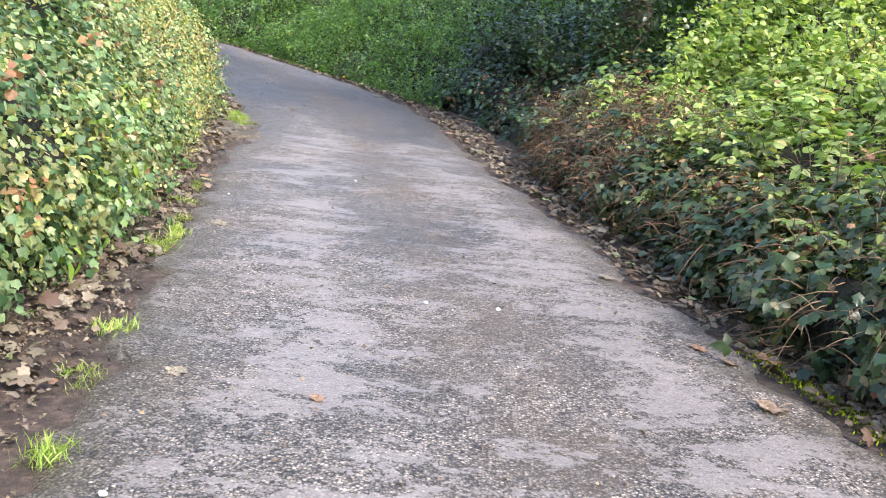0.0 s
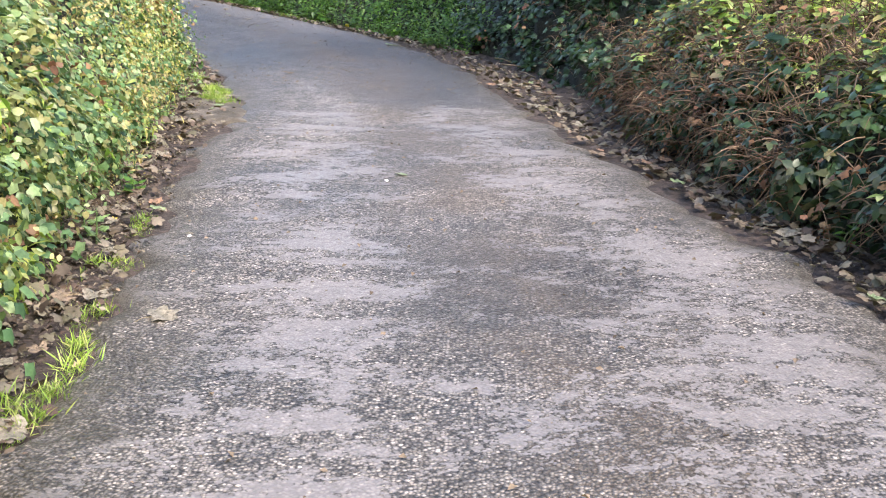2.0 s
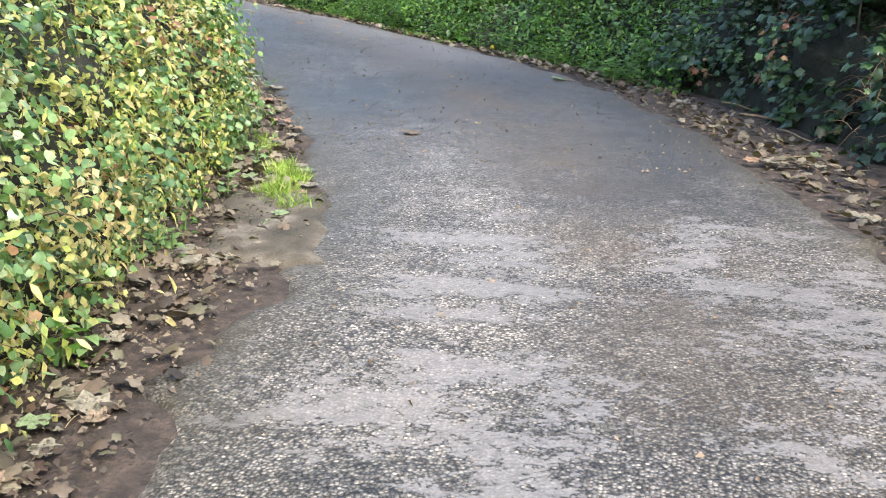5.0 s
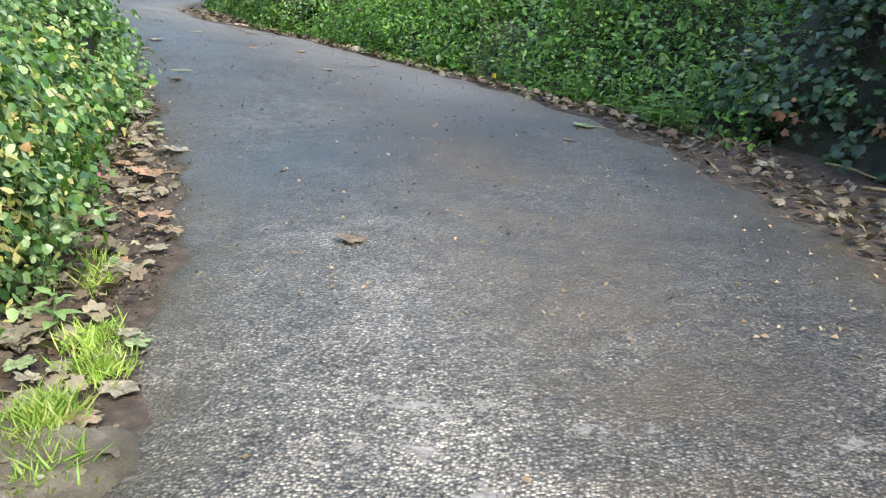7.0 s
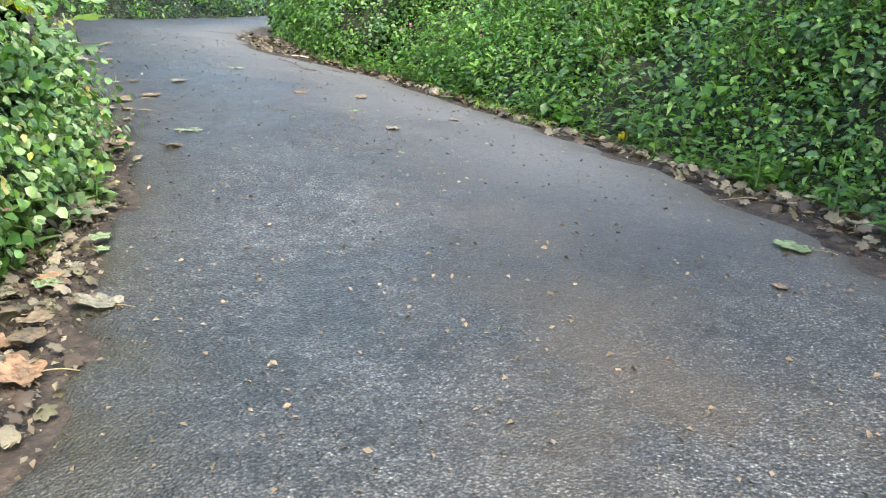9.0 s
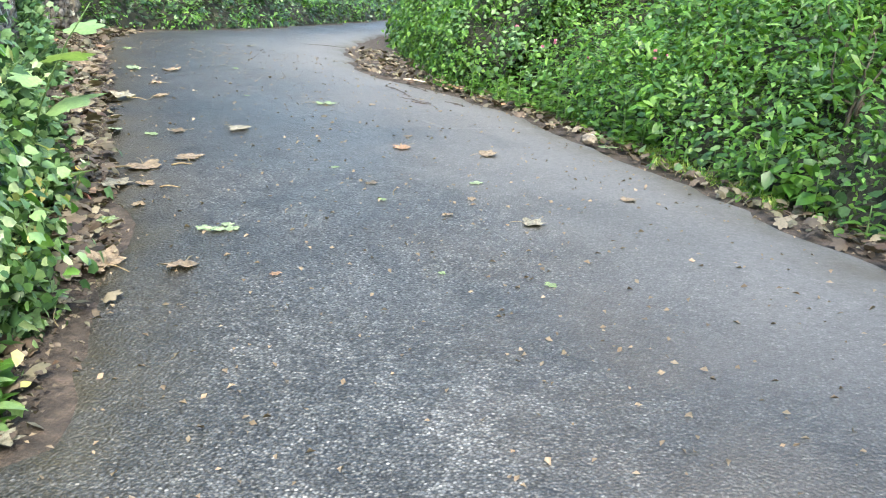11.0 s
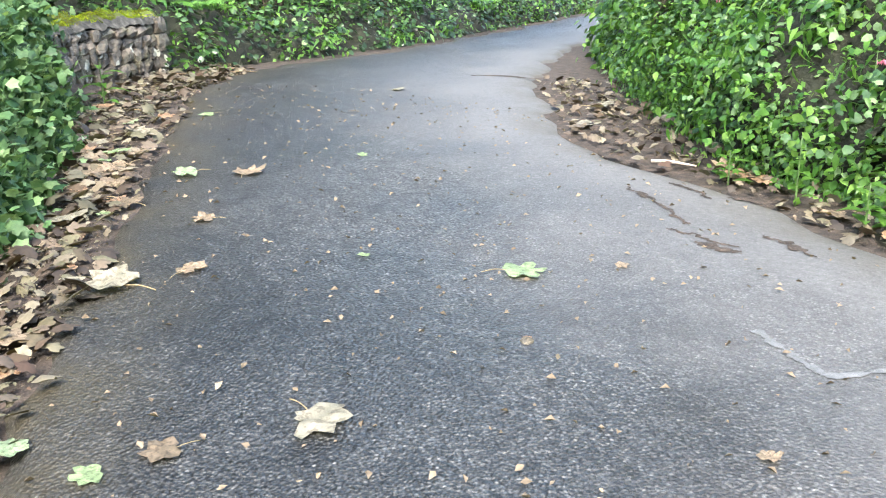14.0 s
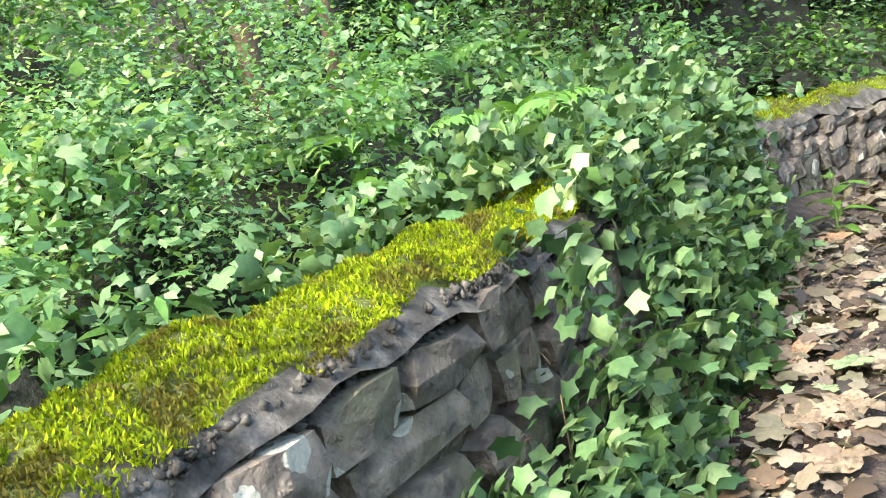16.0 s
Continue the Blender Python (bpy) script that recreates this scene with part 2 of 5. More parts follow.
M_litter = leaf_mat("leaf_litter", [(0.027, 0.019, 0.014), (0.075, 0.052, 0.037), (0.135, 0.102, 0.076), (0.235, 0.2, 0.15), (0.13, 0.12, 0.075), (0.08, 0.045, 0.03)], 0.65, 0.15)
M_mould = rough_mat("leaf_mould", [(0.022, 0.016, 0.012), (0.05, 0.036, 0.027), (0.1, 0.072, 0.055)], 14, 0.95, 0.8, 0.03, 70)
# near-black backing: shade between leaves and between stones is in its colour
M_under = rough_mat("shade_backing", [(0.008, 0.010, 0.006), (0.018, 0.02, 0.011), (0.035, 0.036, 0.02)], 6, 0.95, 0.8, 0.05, 40)
M_bark = rough_mat("bark", [(0.03, 0.022, 0.015), (0.075, 0.058, 0.04), (0.14, 0.115, 0.085)], 5, 0.9, 0.9, 0.05, 30, stretch=(1, 1, 0.25))
M_dead = leaf_mat("dead_stem", [(0.06, 0.034, 0.02), (0.14, 0.085, 0.05), (0.26, 0.18, 0.11), (0.12, 0.055, 0.03)], 0.75, 0.05)
M_cane = rough_mat("bramble_cane", [(0.14, 0.09, 0.05), (0.24, 0.19, 0.09), (0.2, 0.1, 0.07)], 8, 0.6, 0.2, 0.003)
M_green_stem = rough_mat("green_stem", [(0.06, 0.12, 0.03), (0.11, 0.17, 0.05)], 8, 0.5, 0.1, 0.002)


def asphalt():
    m, nt, b = mat("worn_asphalt")
    uv = nt.nodes.new("ShaderNodeUVMap").outputs[0]
    sep = nt.nodes.new("ShaderNodeSeparateXYZ")
    nt.links.new(uv, sep.inputs[0])
    u, v = sep.outputs[0], sep.outputs[1]
    ob = nt.nodes.new("ShaderNodeTexCoord").outputs["Object"]
    vo = nt.nodes.new("ShaderNodeTexVoronoi")
    vo.inputs["Scale"].default_value = 72
    nt.links.new(ob, vo.inputs["Vector"])
    chip = nt.nodes.new("ShaderNodeSeparateColor")
    nt.links.new(vo.outputs["Color"], chip.inputs[0])
    base = ramp(nt, chip.outputs[0], [(0.022, 0.022, 0.022), (0.068, 0.067, 0.064), (0.115, 0.113, 0.108), (0.16, 0.157, 0.15), (0.25, 0.243, 0.228)], [0, 0.45, 0.82, 0.96, 1.0])
    # crevice shade between the chips painted in by darkening their rims
    base = mixc(nt, 1.0, base, ramp(nt, vo.outputs["Distance"], [(1.25, 1.25, 1.25), (0.95, 0.95, 0.95), (0.24, 0.24, 0.24)], [0.12, 0.42, 0.68]), "MULTIPLY")
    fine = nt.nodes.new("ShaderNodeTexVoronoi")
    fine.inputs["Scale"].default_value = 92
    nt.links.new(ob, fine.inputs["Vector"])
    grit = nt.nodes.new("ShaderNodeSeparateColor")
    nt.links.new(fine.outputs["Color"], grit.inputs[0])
    # finer, darker chips; part of the darkness stands for shade there
    finer = ramp(nt, grit.outputs[0], [(0.024, 0.024, 0.025), (0.05, 0.05, 0.05), (0.08, 0.08, 0.079), (0.125, 0.123, 0.119), (0.185, 0.182, 0.175)], [0, 0.45, 0.8, 0.95, 1.0])
    # the same crevice shade in the colour of the finer chips
    finer = mixc(nt, 1.0, finer, ramp(nt, fine.outputs["Distance"], [(1.25, 1.25, 1.25), (0.97, 0.97, 0.97), (0.3, 0.3, 0.3)], [0.12, 0.42, 0.68]), "MULTIPLY")
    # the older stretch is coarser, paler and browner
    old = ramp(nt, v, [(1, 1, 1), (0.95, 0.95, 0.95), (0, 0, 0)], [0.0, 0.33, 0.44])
    base = mixc(nt, old, finer, mixc(nt, 1.0, base, (2.0, 1.83, 1.63), "MULTIPLY"))
    spot = ramp(nt, noise_tex(nt, 2.6, 5, 0.6, vec=ob), [(0.45, 0.45, 0.42), (1, 1, 1)], [0.3, 0.37])
    base = mixc(nt, 0.7, base, mixc(nt, 1.0, base, spot, "MULTIPLY"))
    big = noise_tex(nt, 0.7, 4, vec=ob)
    base = mixc(nt, 1.0, base, ramp(nt, big, [(0.68, 0.68, 0.69), (1.32, 1.3, 1.27)], [0.32, 0.68]), "MULTIPLY")
    blotch = noise_tex(nt, 7, 7, 0.7, vec=ob)
    base = mixc(nt, 1.0, base, ramp(nt, blotch, [(0.55, 0.55, 0.54), (1.0, 1.0, 1.0), (1.45, 1.44, 1.42)], [0.32, 0.5, 0.68]), "MULTIPLY")
    # brown dirt down the middle
    mid = calc(nt, "SUBTRACT", 1.0, calc(nt, "MULTIPLY", calc(nt, "ABSOLUTE", calc(nt, "SUBTRACT", u, 0.57)), 4.2), True)
    mid = calc(nt, "MULTIPLY", mid, ramp(nt, noise_tex(nt, 1.6, 5, vec=ob), [(0, 0, 0), (1, 1, 1)], [0.36, 0.56]))
    mid = calc(nt, "MULTIPLY", mid, ramp(nt, v, [(0.8, 0.8, 0.8), (1, 1, 1), (0.15, 0.15, 0.15)], [0.25, 0.45, 0.56]))
    base = mixc(nt, calc(nt, "MULTIPLY", mid, 0.85), base, mixc(nt, 0.68, base, (0.088, 0.064, 0.04)))
    # smooth, silted patches along both wheel tracks
    left = calc(nt, "SUBTRACT", 1.0, calc(nt, "MULTIPLY", calc(nt, "ABSOLUTE", calc(nt, "SUBTRACT", u, 0.3)), 4.6), True)
    right = calc(nt, "SUBTRACT", 1.0, calc(nt, "MULTIPLY", calc(nt, "ABSOLUTE", calc(nt, "SUBTRACT", u, 0.78)), 4.6), True)
    track = calc(nt, "MAXIMUM", left, right)
    broad = calc(nt, "MULTIPLY", noise_tex(nt, 1.0, 2, 0.5, vec=ob, stretch=(1.9, 3.4, 1)), 0.72)
    ragged = calc(nt, "MULTIPLY", noise_tex(nt, 9, 6, 0.72, vec=ob, stretch=(1, 1.35, 1)), 0.86)
    pn = calc(nt, "ADD", calc(nt, "SUBTRACT", calc(nt, "ADD", broad, ragged), 0.3), calc(nt, "MULTIPLY", calc(nt, "SUBTRACT", chip.outputs[2], 0.5), 0.13))
    thr = calc(nt, "ADD", calc(nt, "SUBTRACT", pn, calc(nt, "MULTIPLY", calc(nt, "SUBTRACT", 1.0, old), 0.3)), calc(nt, "MULTIPLY", calc(nt, "MULTIPLY", track, old), 0.17))
    # left track: pale chips, with their wet sheen painted into the colour
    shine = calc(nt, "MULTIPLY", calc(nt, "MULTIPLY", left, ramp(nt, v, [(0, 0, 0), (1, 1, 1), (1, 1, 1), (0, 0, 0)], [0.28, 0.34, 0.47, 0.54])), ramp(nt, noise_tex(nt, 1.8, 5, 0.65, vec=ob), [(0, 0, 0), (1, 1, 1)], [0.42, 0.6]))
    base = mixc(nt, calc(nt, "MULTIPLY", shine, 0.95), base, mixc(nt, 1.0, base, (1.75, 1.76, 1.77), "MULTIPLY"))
    patch = ramp(nt, thr, [(0, 0, 0), (1, 1, 1)], [0.585, 0.605])
    base = mixc(nt, calc(nt, "MULTIPLY", patch, 0.75), base, ramp(nt, noise_tex(nt, 25, 4, vec=ob), [(0.155, 0.14, 0.128), (0.23, 0.212, 0.195)], [0.3, 0.7]))
    # bend: outside paler, smooth with dust and painted sheen; inside painted dark as shade
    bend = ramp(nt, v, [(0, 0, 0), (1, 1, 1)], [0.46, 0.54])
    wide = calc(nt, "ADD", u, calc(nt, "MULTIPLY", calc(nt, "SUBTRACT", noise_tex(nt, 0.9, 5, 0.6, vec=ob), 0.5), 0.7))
    dust_sheen = calc(nt, "MULTIPLY", bend, ramp(nt, wide, [(0, 0, 0), (1, 1, 1)], [0.4, 0.85]))
    left_shade = calc(nt, "MULTIPLY", bend, ramp(nt, wide, [(1, 1, 1), (0, 0, 0)], [0.1, 0.36]))
    base = mixc(nt, calc(nt, "MULTIPLY", left_shade, 0.75), base, mixc(nt, 1.0, base, (0.45, 0.45, 0.46), "MULTIPLY"))
    base = mixc(nt, calc(nt, "MULTIPLY", dust_sheen, 0.7), base, ramp(nt, noise_tex(nt, 30, 5, 0.7, vec=ob), [(0.095, 0.091, 0.088), (0.175, 0.169, 0.164)], [0.3, 0.7]))
    # green-brown dirt along the edges
    edge = calc(nt, "MAXIMUM", calc(nt, "SUBTRACT", 1.0, calc(nt, "MULTIPLY", u, 6.0), True), calc(nt, "SUBTRACT", 1.0, calc(nt, "MULTIPLY", calc(nt, "SUBTRACT", 1.0, u), 7.0), True))
    edge = calc(nt, "MULTIPLY", edge, ramp(nt, noise_tex(nt, 3, 6, vec=ob), [(0, 0, 0), (1, 1, 1)], [0.3, 0.62]))
    base = mixc(nt, calc(nt, "MULTIPLY", edge, 0.85), base, (0.055, 0.045, 0.026))
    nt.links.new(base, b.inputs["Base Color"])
    b.inputs["Specular IOR Level"].default_value = 0.5
    dry = ramp(nt, big, [(0.46, 0.46, 0.46), (0.66, 0.66, 0.66)], [0.35, 0.65])
    damp = ramp(nt, big, [(0.44, 0.44, 0.44), (0.6, 0.6, 0.6)], [0.35, 0.65])
    nt.links.new(mixc(nt, dust_sheen, mixc(nt, old, damp, dry), (0.72, 0.72, 0.72)), b.inputs["Roughness"])
    relief = calc(nt, "MULTIPLY", calc(nt, "ADD", calc(nt, "SUBTRACT", 1.0, vo.outputs["Distance"]), calc(nt, "MULTIPLY", chip.outputs[1], 0.8)), calc(nt, "SUBTRACT", 1.0, calc(nt, "MULTIPLY", calc(nt, "MAXIMUM", patch, dust_sheen), 0.7)))
    bumped(nt, b, relief, 1.0, 0.009)
    return m


M_asphalt = asphalt()


def stone_mat():
    m, nt, b = mat("slate_stone")
    oi = nt.nodes.new("ShaderNodeObjectInfo").outputs["Random"]
    ob = nt.nodes.new("ShaderNodeNewGeometry").outputs["Position"]
    c = ramp(nt, oi, [(0.055, 0.048, 0.04), (0.135, 0.116, 0.095), (0.21, 0.18, 0.145), (0.085, 0.072, 0.057)])
    n = noise_tex(nt, 14, 6, vec=ob)
    c = mixc(nt, 1.0, c, ramp(nt, n, [(0.35, 0.35, 0.36), (1.6, 1.52, 1.42)], [0.32, 0.68]), "MULTIPLY")
    vo = nt.nodes.new("ShaderNodeTexVoronoi")
    vo.inputs["Scale"].default_value = 8
    nt.links.new(ob, vo.inputs["Vector"])
    sc = nt.nodes.new("ShaderNodeSeparateColor")
    nt.links.new(vo.outputs["Color"], sc.inputs[0])
    d = calc(nt, "ADD", vo.outputs["Distance"], calc(nt, "MULTIPLY", noise_tex(nt, 30, 3, vec=ob), 0.22))
    spot = calc(nt, "MULTIPLY", calc(nt, "LESS_THAN", d, calc(nt, "ADD", 0.22, calc(nt, "MULTIPLY", sc.outputs[1], 0.34))), calc(nt, "GREATER_THAN", sc.outputs[0], 0.58))
    c = mixc(nt, calc(nt, "MULTIPLY", spot, 0.85), c, (0.46, 0.46, 0.38))
    green = ramp(nt, noise_tex(nt, 3.5, 4, vec=ob), [(0, 0, 0), (0.6, 0.6, 0.6)], [0.52, 0.68])
    c = mixc(nt, green, c, (0.06, 0.075, 0.02))
    nt.links.new(c, b.inputs["Base Color"])
    b.inputs["Roughness"].default_value = 0.6
    bumped(nt, b, calc(nt, "ADD", noise_tex(nt, 28, 7, 0.65, vec=ob), calc(nt, "MULTIPLY", noise_tex(nt, 9, 3, vec=ob), 2.0)), 1.0, 0.035)
    return m


M_stone = stone_mat()
M_mortar = rough_mat("old_mortar", [(0.02, 0.019, 0.016), (0.05, 0.046, 0.04), (0.1, 0.093, 0.082)], 24, 0.95, 1.0, 0.03, 90)
M_crumb = rough_mat("mortar_crumb", [(0.02, 0.018, 0.015), (0.06, 0.055, 0.047), (0.15, 0.138, 0.118)], 18, 0.95, 0.6, 0.01, 120)
M_moss_bed = rough_mat("moss_bed", [(0.04, 0.034, 0.01), (0.08, 0.1, 0.01), (0.16, 0.21, 0.014)], 9, 0.95, 1.0, 0.02, 120)
M_concrete = rough_mat("weathered_concrete", [(0.03, 0.027, 0.016), (0.085, 0.07, 0.048), (0.2, 0.175, 0.14)], 4, 0.85, 1.0, 0.012, 95)

M_rot = rough_mat("rotten_wood", [(0.05, 0.028, 0.018), (0.11, 0.065, 0.04), (0.17, 0.115, 0.08)], 6, 0.9, 0.9, 0.03, 40, stretch=(1, 1, 0.3))
M_lichen_bark = rough_mat("lichened_bark", [(0.06, 0.045, 0.03), (0.14, 0.11, 0.075), (0.42, 0.42, 0.34)], 3.5, 0.9, 0.9, 0.05, 25, stops=[0.35, 0.55, 0.66], stretch=(1, 1, 0.4))


def dry_mat(name, a, b2, trans=0.15):
    return leaf_mat(name, [a, b2], 0.6, trans, patch=tuple(v * 0.55 for v in a), patch_scale=9, spec=0.3)


M_pale = dry_mat("pale_dry_leaf", (0.21, 0.185, 0.14), (0.31, 0.285, 0.23))
M_tan = dry_mat("tan_dry_leaf", (0.2, 0.145, 0.1), (0.3, 0.235, 0.175))
M_brown = dry_mat("brown_dry_leaf", (0.12, 0.09, 0.065), (0.19, 0.15, 0.11))
M_orange = dry_mat("orange_dry_leaf", (0.27, 0.15, 0.09), (0.37, 0.25, 0.17))
M_leaf_green = dry_mat("fallen_green_leaf", (0.2, 0.265, 0.15), (0.32, 0.39, 0.26), 0.2)
M_pgreen = dry_mat("pale_green_leaf", (0.2, 0.28, 0.14), (0.29, 0.36, 0.21), 0.25)
M_yleaf = dry_mat("yellow_leaf", (0.6, 0.42, 0.05), (0.65, 0.5, 0.1))
M_stalk = rough_mat("leaf_stalk", [(0.2, 0.14, 0.07), (0.32, 0.26, 0.14)], 20, 0.6, 0.1, 0.002)
M_red_twig = rough_mat("red_twig", [(0.22, 0.07, 0.05), (0.34, 0.15, 0.1)], 20, 0.6, 0.2, 0.002)
M_pale_stick = rough_mat("pale_stick", [(0.34, 0.26, 0.19), (0.5, 0.42, 0.34)], 20, 0.7, 0.2, 0.002)
M_white_stone = rough_mat("white_pebble", [(0.55, 0.53, 0.5), (0.75, 0.73, 0.7)], 30, 0.6, 0.2, 0.002)
M_pink = leaf_mat("pink_petal", [(0.6, 0.14, 0.3), (0.7, 0.25, 0.42)], 0.5, 0.4)
M_yellow = rough_mat("yellow_plastic", [(0.75, 0.5, 0.01), (0.85, 0.6, 0.02)], 20, 0.35, 0.1, 0.003)
M_paint = rough_mat("worn_white_paint", [(0.1, 0.1, 0.099), (0.14, 0.14, 0.139), (0.19, 0.19, 0.188)], 30, 0.7, 0.4, 0.004)



# ---- the lie of the land: lane edges and heights along y ----
edge_l = curve((-14, -1.0), (0, -1.15), (2.7, -1.3), (5.6, -1.89), (8.7, -2.46), (11.1, -2.95), (13.4, -3.15), (15, -3.7), (17.2, -4.7), (18.6, -5.55), (20.1, -6.4),
               (21.4, -7.5), (22.9, -9.0), (24.2, -10.2), (26.4, -12.3), (27.4, -13.2), (28.4, -13.7), (31, -13.9), (34.3, -14.3), (42.7, -15.4), (60, -20))
edge_r = curve((-14, 3.6), (0, 2.75), (4, 2.2), (5, 1.94), (7.4, 1.42), (9.1, 1.14), (11.2, 0.7), (13, 0.28), (16.1, -0.42), (18.1, -0.95), (19.8, -1.75), (21, -2.5),
               (22.2, -3.3), (23.4, -4.4), (25.1, -6.1), (26.2, -7.4), (26.9, -8.7), (28.2, -9.75), (31, -11.3), (37, -13.0), (60, -17.6))
foot_l = curve((-14, -2.0), (0, -2.0), (4.2, -2.15), (6.3, -2.42), (9.5, -3.15), (10.7, -3.4), (12.4, -3.8), (14.9, -4.3), (16, -4.8), (17.5, -5.5), (18.7, -5.95), (19.8, -6.6), (21.2, -7.8))
height = curve((-14, 0.9), (-6, 0.42), (0, 0.06), (4, -0.2), (8, -0.42), (12, -0.56), (16, -0.62), (20, -0.61), (24, -0.57), (28, -0.62), (32, -0.78), (42, -1.05), (60, -1.3))
tilt = curve((-14, 0.1), (0, 0.11), (4, 0.115), (8, 0.12), (12, 0.105), (16, 0.08), (20, 0.055), (23, 0.0), (25, -0.015), (28, -0.01), (34, 0.0), (60, 0.0))


def ground_z(x, y):
    c = 0.5 * (edge_l(y) + edge_r(y))
    d = np.clip(np.asarray(x, float) - c, -5, 5)
    return height(y) + tilt(y) * d


def smooth(t):
    t = np.clip(t, 0, 1)
    return t * t * (3 - 2 * t)


def land_z(x, y):
    """The ground with the hillsides that rise on both sides of the lane."""
    dr, dl = x - edge_r(y), edge_l(y) - x
    right = 2.4 * smooth((dr - 1.6) / 5) + 0.12 * np.clip(dr - 6, 0, 40)
    left = 2.2 * smooth((dl - 2.2) / 4) + 0.02 * np.clip(dl - 6, 0, 40)
    wood = 0.35 * smooth((dl - 1.0) / 1.0) + 3.6 * smooth((dl - 3.5) / 10) + 0.1 * np.clip(dl - 13, 0, 40)
    k = smooth((y - 18) / 3)
    return ground_z(x, y) + right + left * (1 - k) + wood * k


def lane_z(x, y):
    return ground_z(x, y) + 0.012 * wob(np.asarray(x, float), np.asarray(y, float), 1.6, 9)


# ---- ground and lane ----
xs = np.concatenate([[-900, -300, -120, -60], np.arange(-36, 20.1, 0.5), [40, 120, 300, 900]])
ys = np.concatenate([[-900, -300, -100, -40], np.arange(-16, 64.1, 0.5), [90, 160, 400, 900]])
GX, GY = np.meshgrid(xs, ys, indexing="ij")
GZ = land_z(GX, GY) - 0.035 + 0.012 * wob(GX, GY, 0.9, 3)
tagged(put("ground", grid_mesh("ground", GX, GY, GZ), M_mould, smooth=True), "dark brown soil and leaf mould beside the lane", "ground", kind="structure")

lu = np.linspace(0, 1, 41)
ly = np.arange(-14, 60.01, 0.14)
LU, LY = np.meshgrid(lu, ly, indexing="ij")
wig_l = 0.09 * wob(ly, ly * 0, 0.9, 5) + 0.05 * wob(ly, ly * 0, 0.3, 6)
wig_r = 0.09 * wob(ly, ly * 0, 1.0, 7) + 0.05 * wob(ly, ly * 0, 0.3, 8)
XL, XR = edge_l(ly) + wig_l, edge_r(ly) + wig_r
LX = XL[None] * (1 - LU) + XR[None] * LU
LZ = lane_z(LX, LY) - 0.06 * (np.abs(LU - 0.5) * 2) ** 30
lane_mesh = grid_mesh("road", LX, LY, LZ)
uvl = lane_mesh.uv_layers.new(name="lane")
li = np.zeros(len(lane_mesh.loops), np.int32)
lane_mesh.loops.foreach_get("vertex_index", li)
uvl.data.foreach_set("uv", np.stack([LU.ravel()[li], LY.ravel()[li] / 40 + 0.0], 1).astype(np.float32).ravel())
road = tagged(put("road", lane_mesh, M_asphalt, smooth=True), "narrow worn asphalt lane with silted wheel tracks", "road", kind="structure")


# ---- banks: a profile of (offset, rise) swept along a foot line ----
class Bank:
    def __init__(self, foot, side, y0, y1, profile, swell=0.16, seed=1):
        self.foot, self.side, self.y0, self.y1, self.swell, self.seed = foot, side, y0, y1, swell, seed
        p = np.array(profile, float)
        self.p = p
        self.t = np.concatenate([[0], np.cumsum(np.hypot(*np.diff(p, axis=0).T))])
        self.length = self.t[-1]

    def at(self, y, s, lift=0.0):
        """Places on the bank at y and s metres up its profile, lifted off it."""
        y, s = np.asarray(y, float), np.asarray(s, float)
        o, h = np.interp(s, self.t, self.p[:, 0]), np.interp(s, self.t, self.p[:, 1])
        do = np.interp(s + 0.05, self.t, self.p[:, 0]) - np.interp(s - 0.05, self.t, self.p[:, 0])
        dh = np.interp(s + 0.05, self.t, self.p[:, 1]) - np.interp(s - 0.05, self.t, self.p[:, 1])
        n = np.hypot(do, dh) + 1e-6
        no, nh = -dh / n, do / n
        k = lift + self.swell * (wob(y, s, 2.2, self.seed) + 0.7 * wob(y, s, 0.9, self.seed + 1) + 0.45 * wob(y, s, 0.35, self.seed + 2))
        k = k * np.clip(s / 0.25, 0.15, 1)
        fx = self.foot(y)
        slope = (self.foot(y + 0.1) - self.foot(y - 0.1)) / 0.2
        w = 1 / np.sqrt(1 + slope ** 2)
        a = self.side * (o + no * k)
        x2, y2 = fx + a * w, y - a * w * slope
        P = np.stack([x2, y2, ground_z(fx, y) + h + nh * k], -1)
        N = np.stack([self.side * no * w, -self.side * no * w * slope, nh], -1)
        return P, N

    def on(self, y, off, sink=0.0):
        """The place at y, off metres behind the foot, sunk below the surface."""
        P, _ = self.at(np.array([y]), np.array([np.interp(off, self.p[:, 0], self.t)]), 0.0)
        return float(P[0, 0]), float(P[0, 1]), float(P[0, 2]) - sink

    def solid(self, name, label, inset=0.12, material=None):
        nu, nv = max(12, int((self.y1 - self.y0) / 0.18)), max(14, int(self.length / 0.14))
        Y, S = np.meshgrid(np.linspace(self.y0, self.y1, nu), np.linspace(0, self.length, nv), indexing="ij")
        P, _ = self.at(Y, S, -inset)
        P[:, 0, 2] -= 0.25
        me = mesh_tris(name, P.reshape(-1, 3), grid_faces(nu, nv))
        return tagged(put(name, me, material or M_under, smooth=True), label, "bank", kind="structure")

    def spots(self, n, s0=0.0, s1=None, y0=None, y1=None, depth=(-0.1, 0.08), seed=0, holes=0.0):
        r = np.random.RandomState(seed)
        y = r.uniform(self.y0 if y0 is None else y0, self.y1 if y1 is None else y1, n)
        s = r.uniform(s0, self.length if s1 is None else s1, n)
        if holes:
            keep = wob(y, s, 0.8, seed + 50) > -1.2 + holes
            y, s = y[keep], s[keep]
        return self.at(y, s, r.uniform(*depth, len(y)))


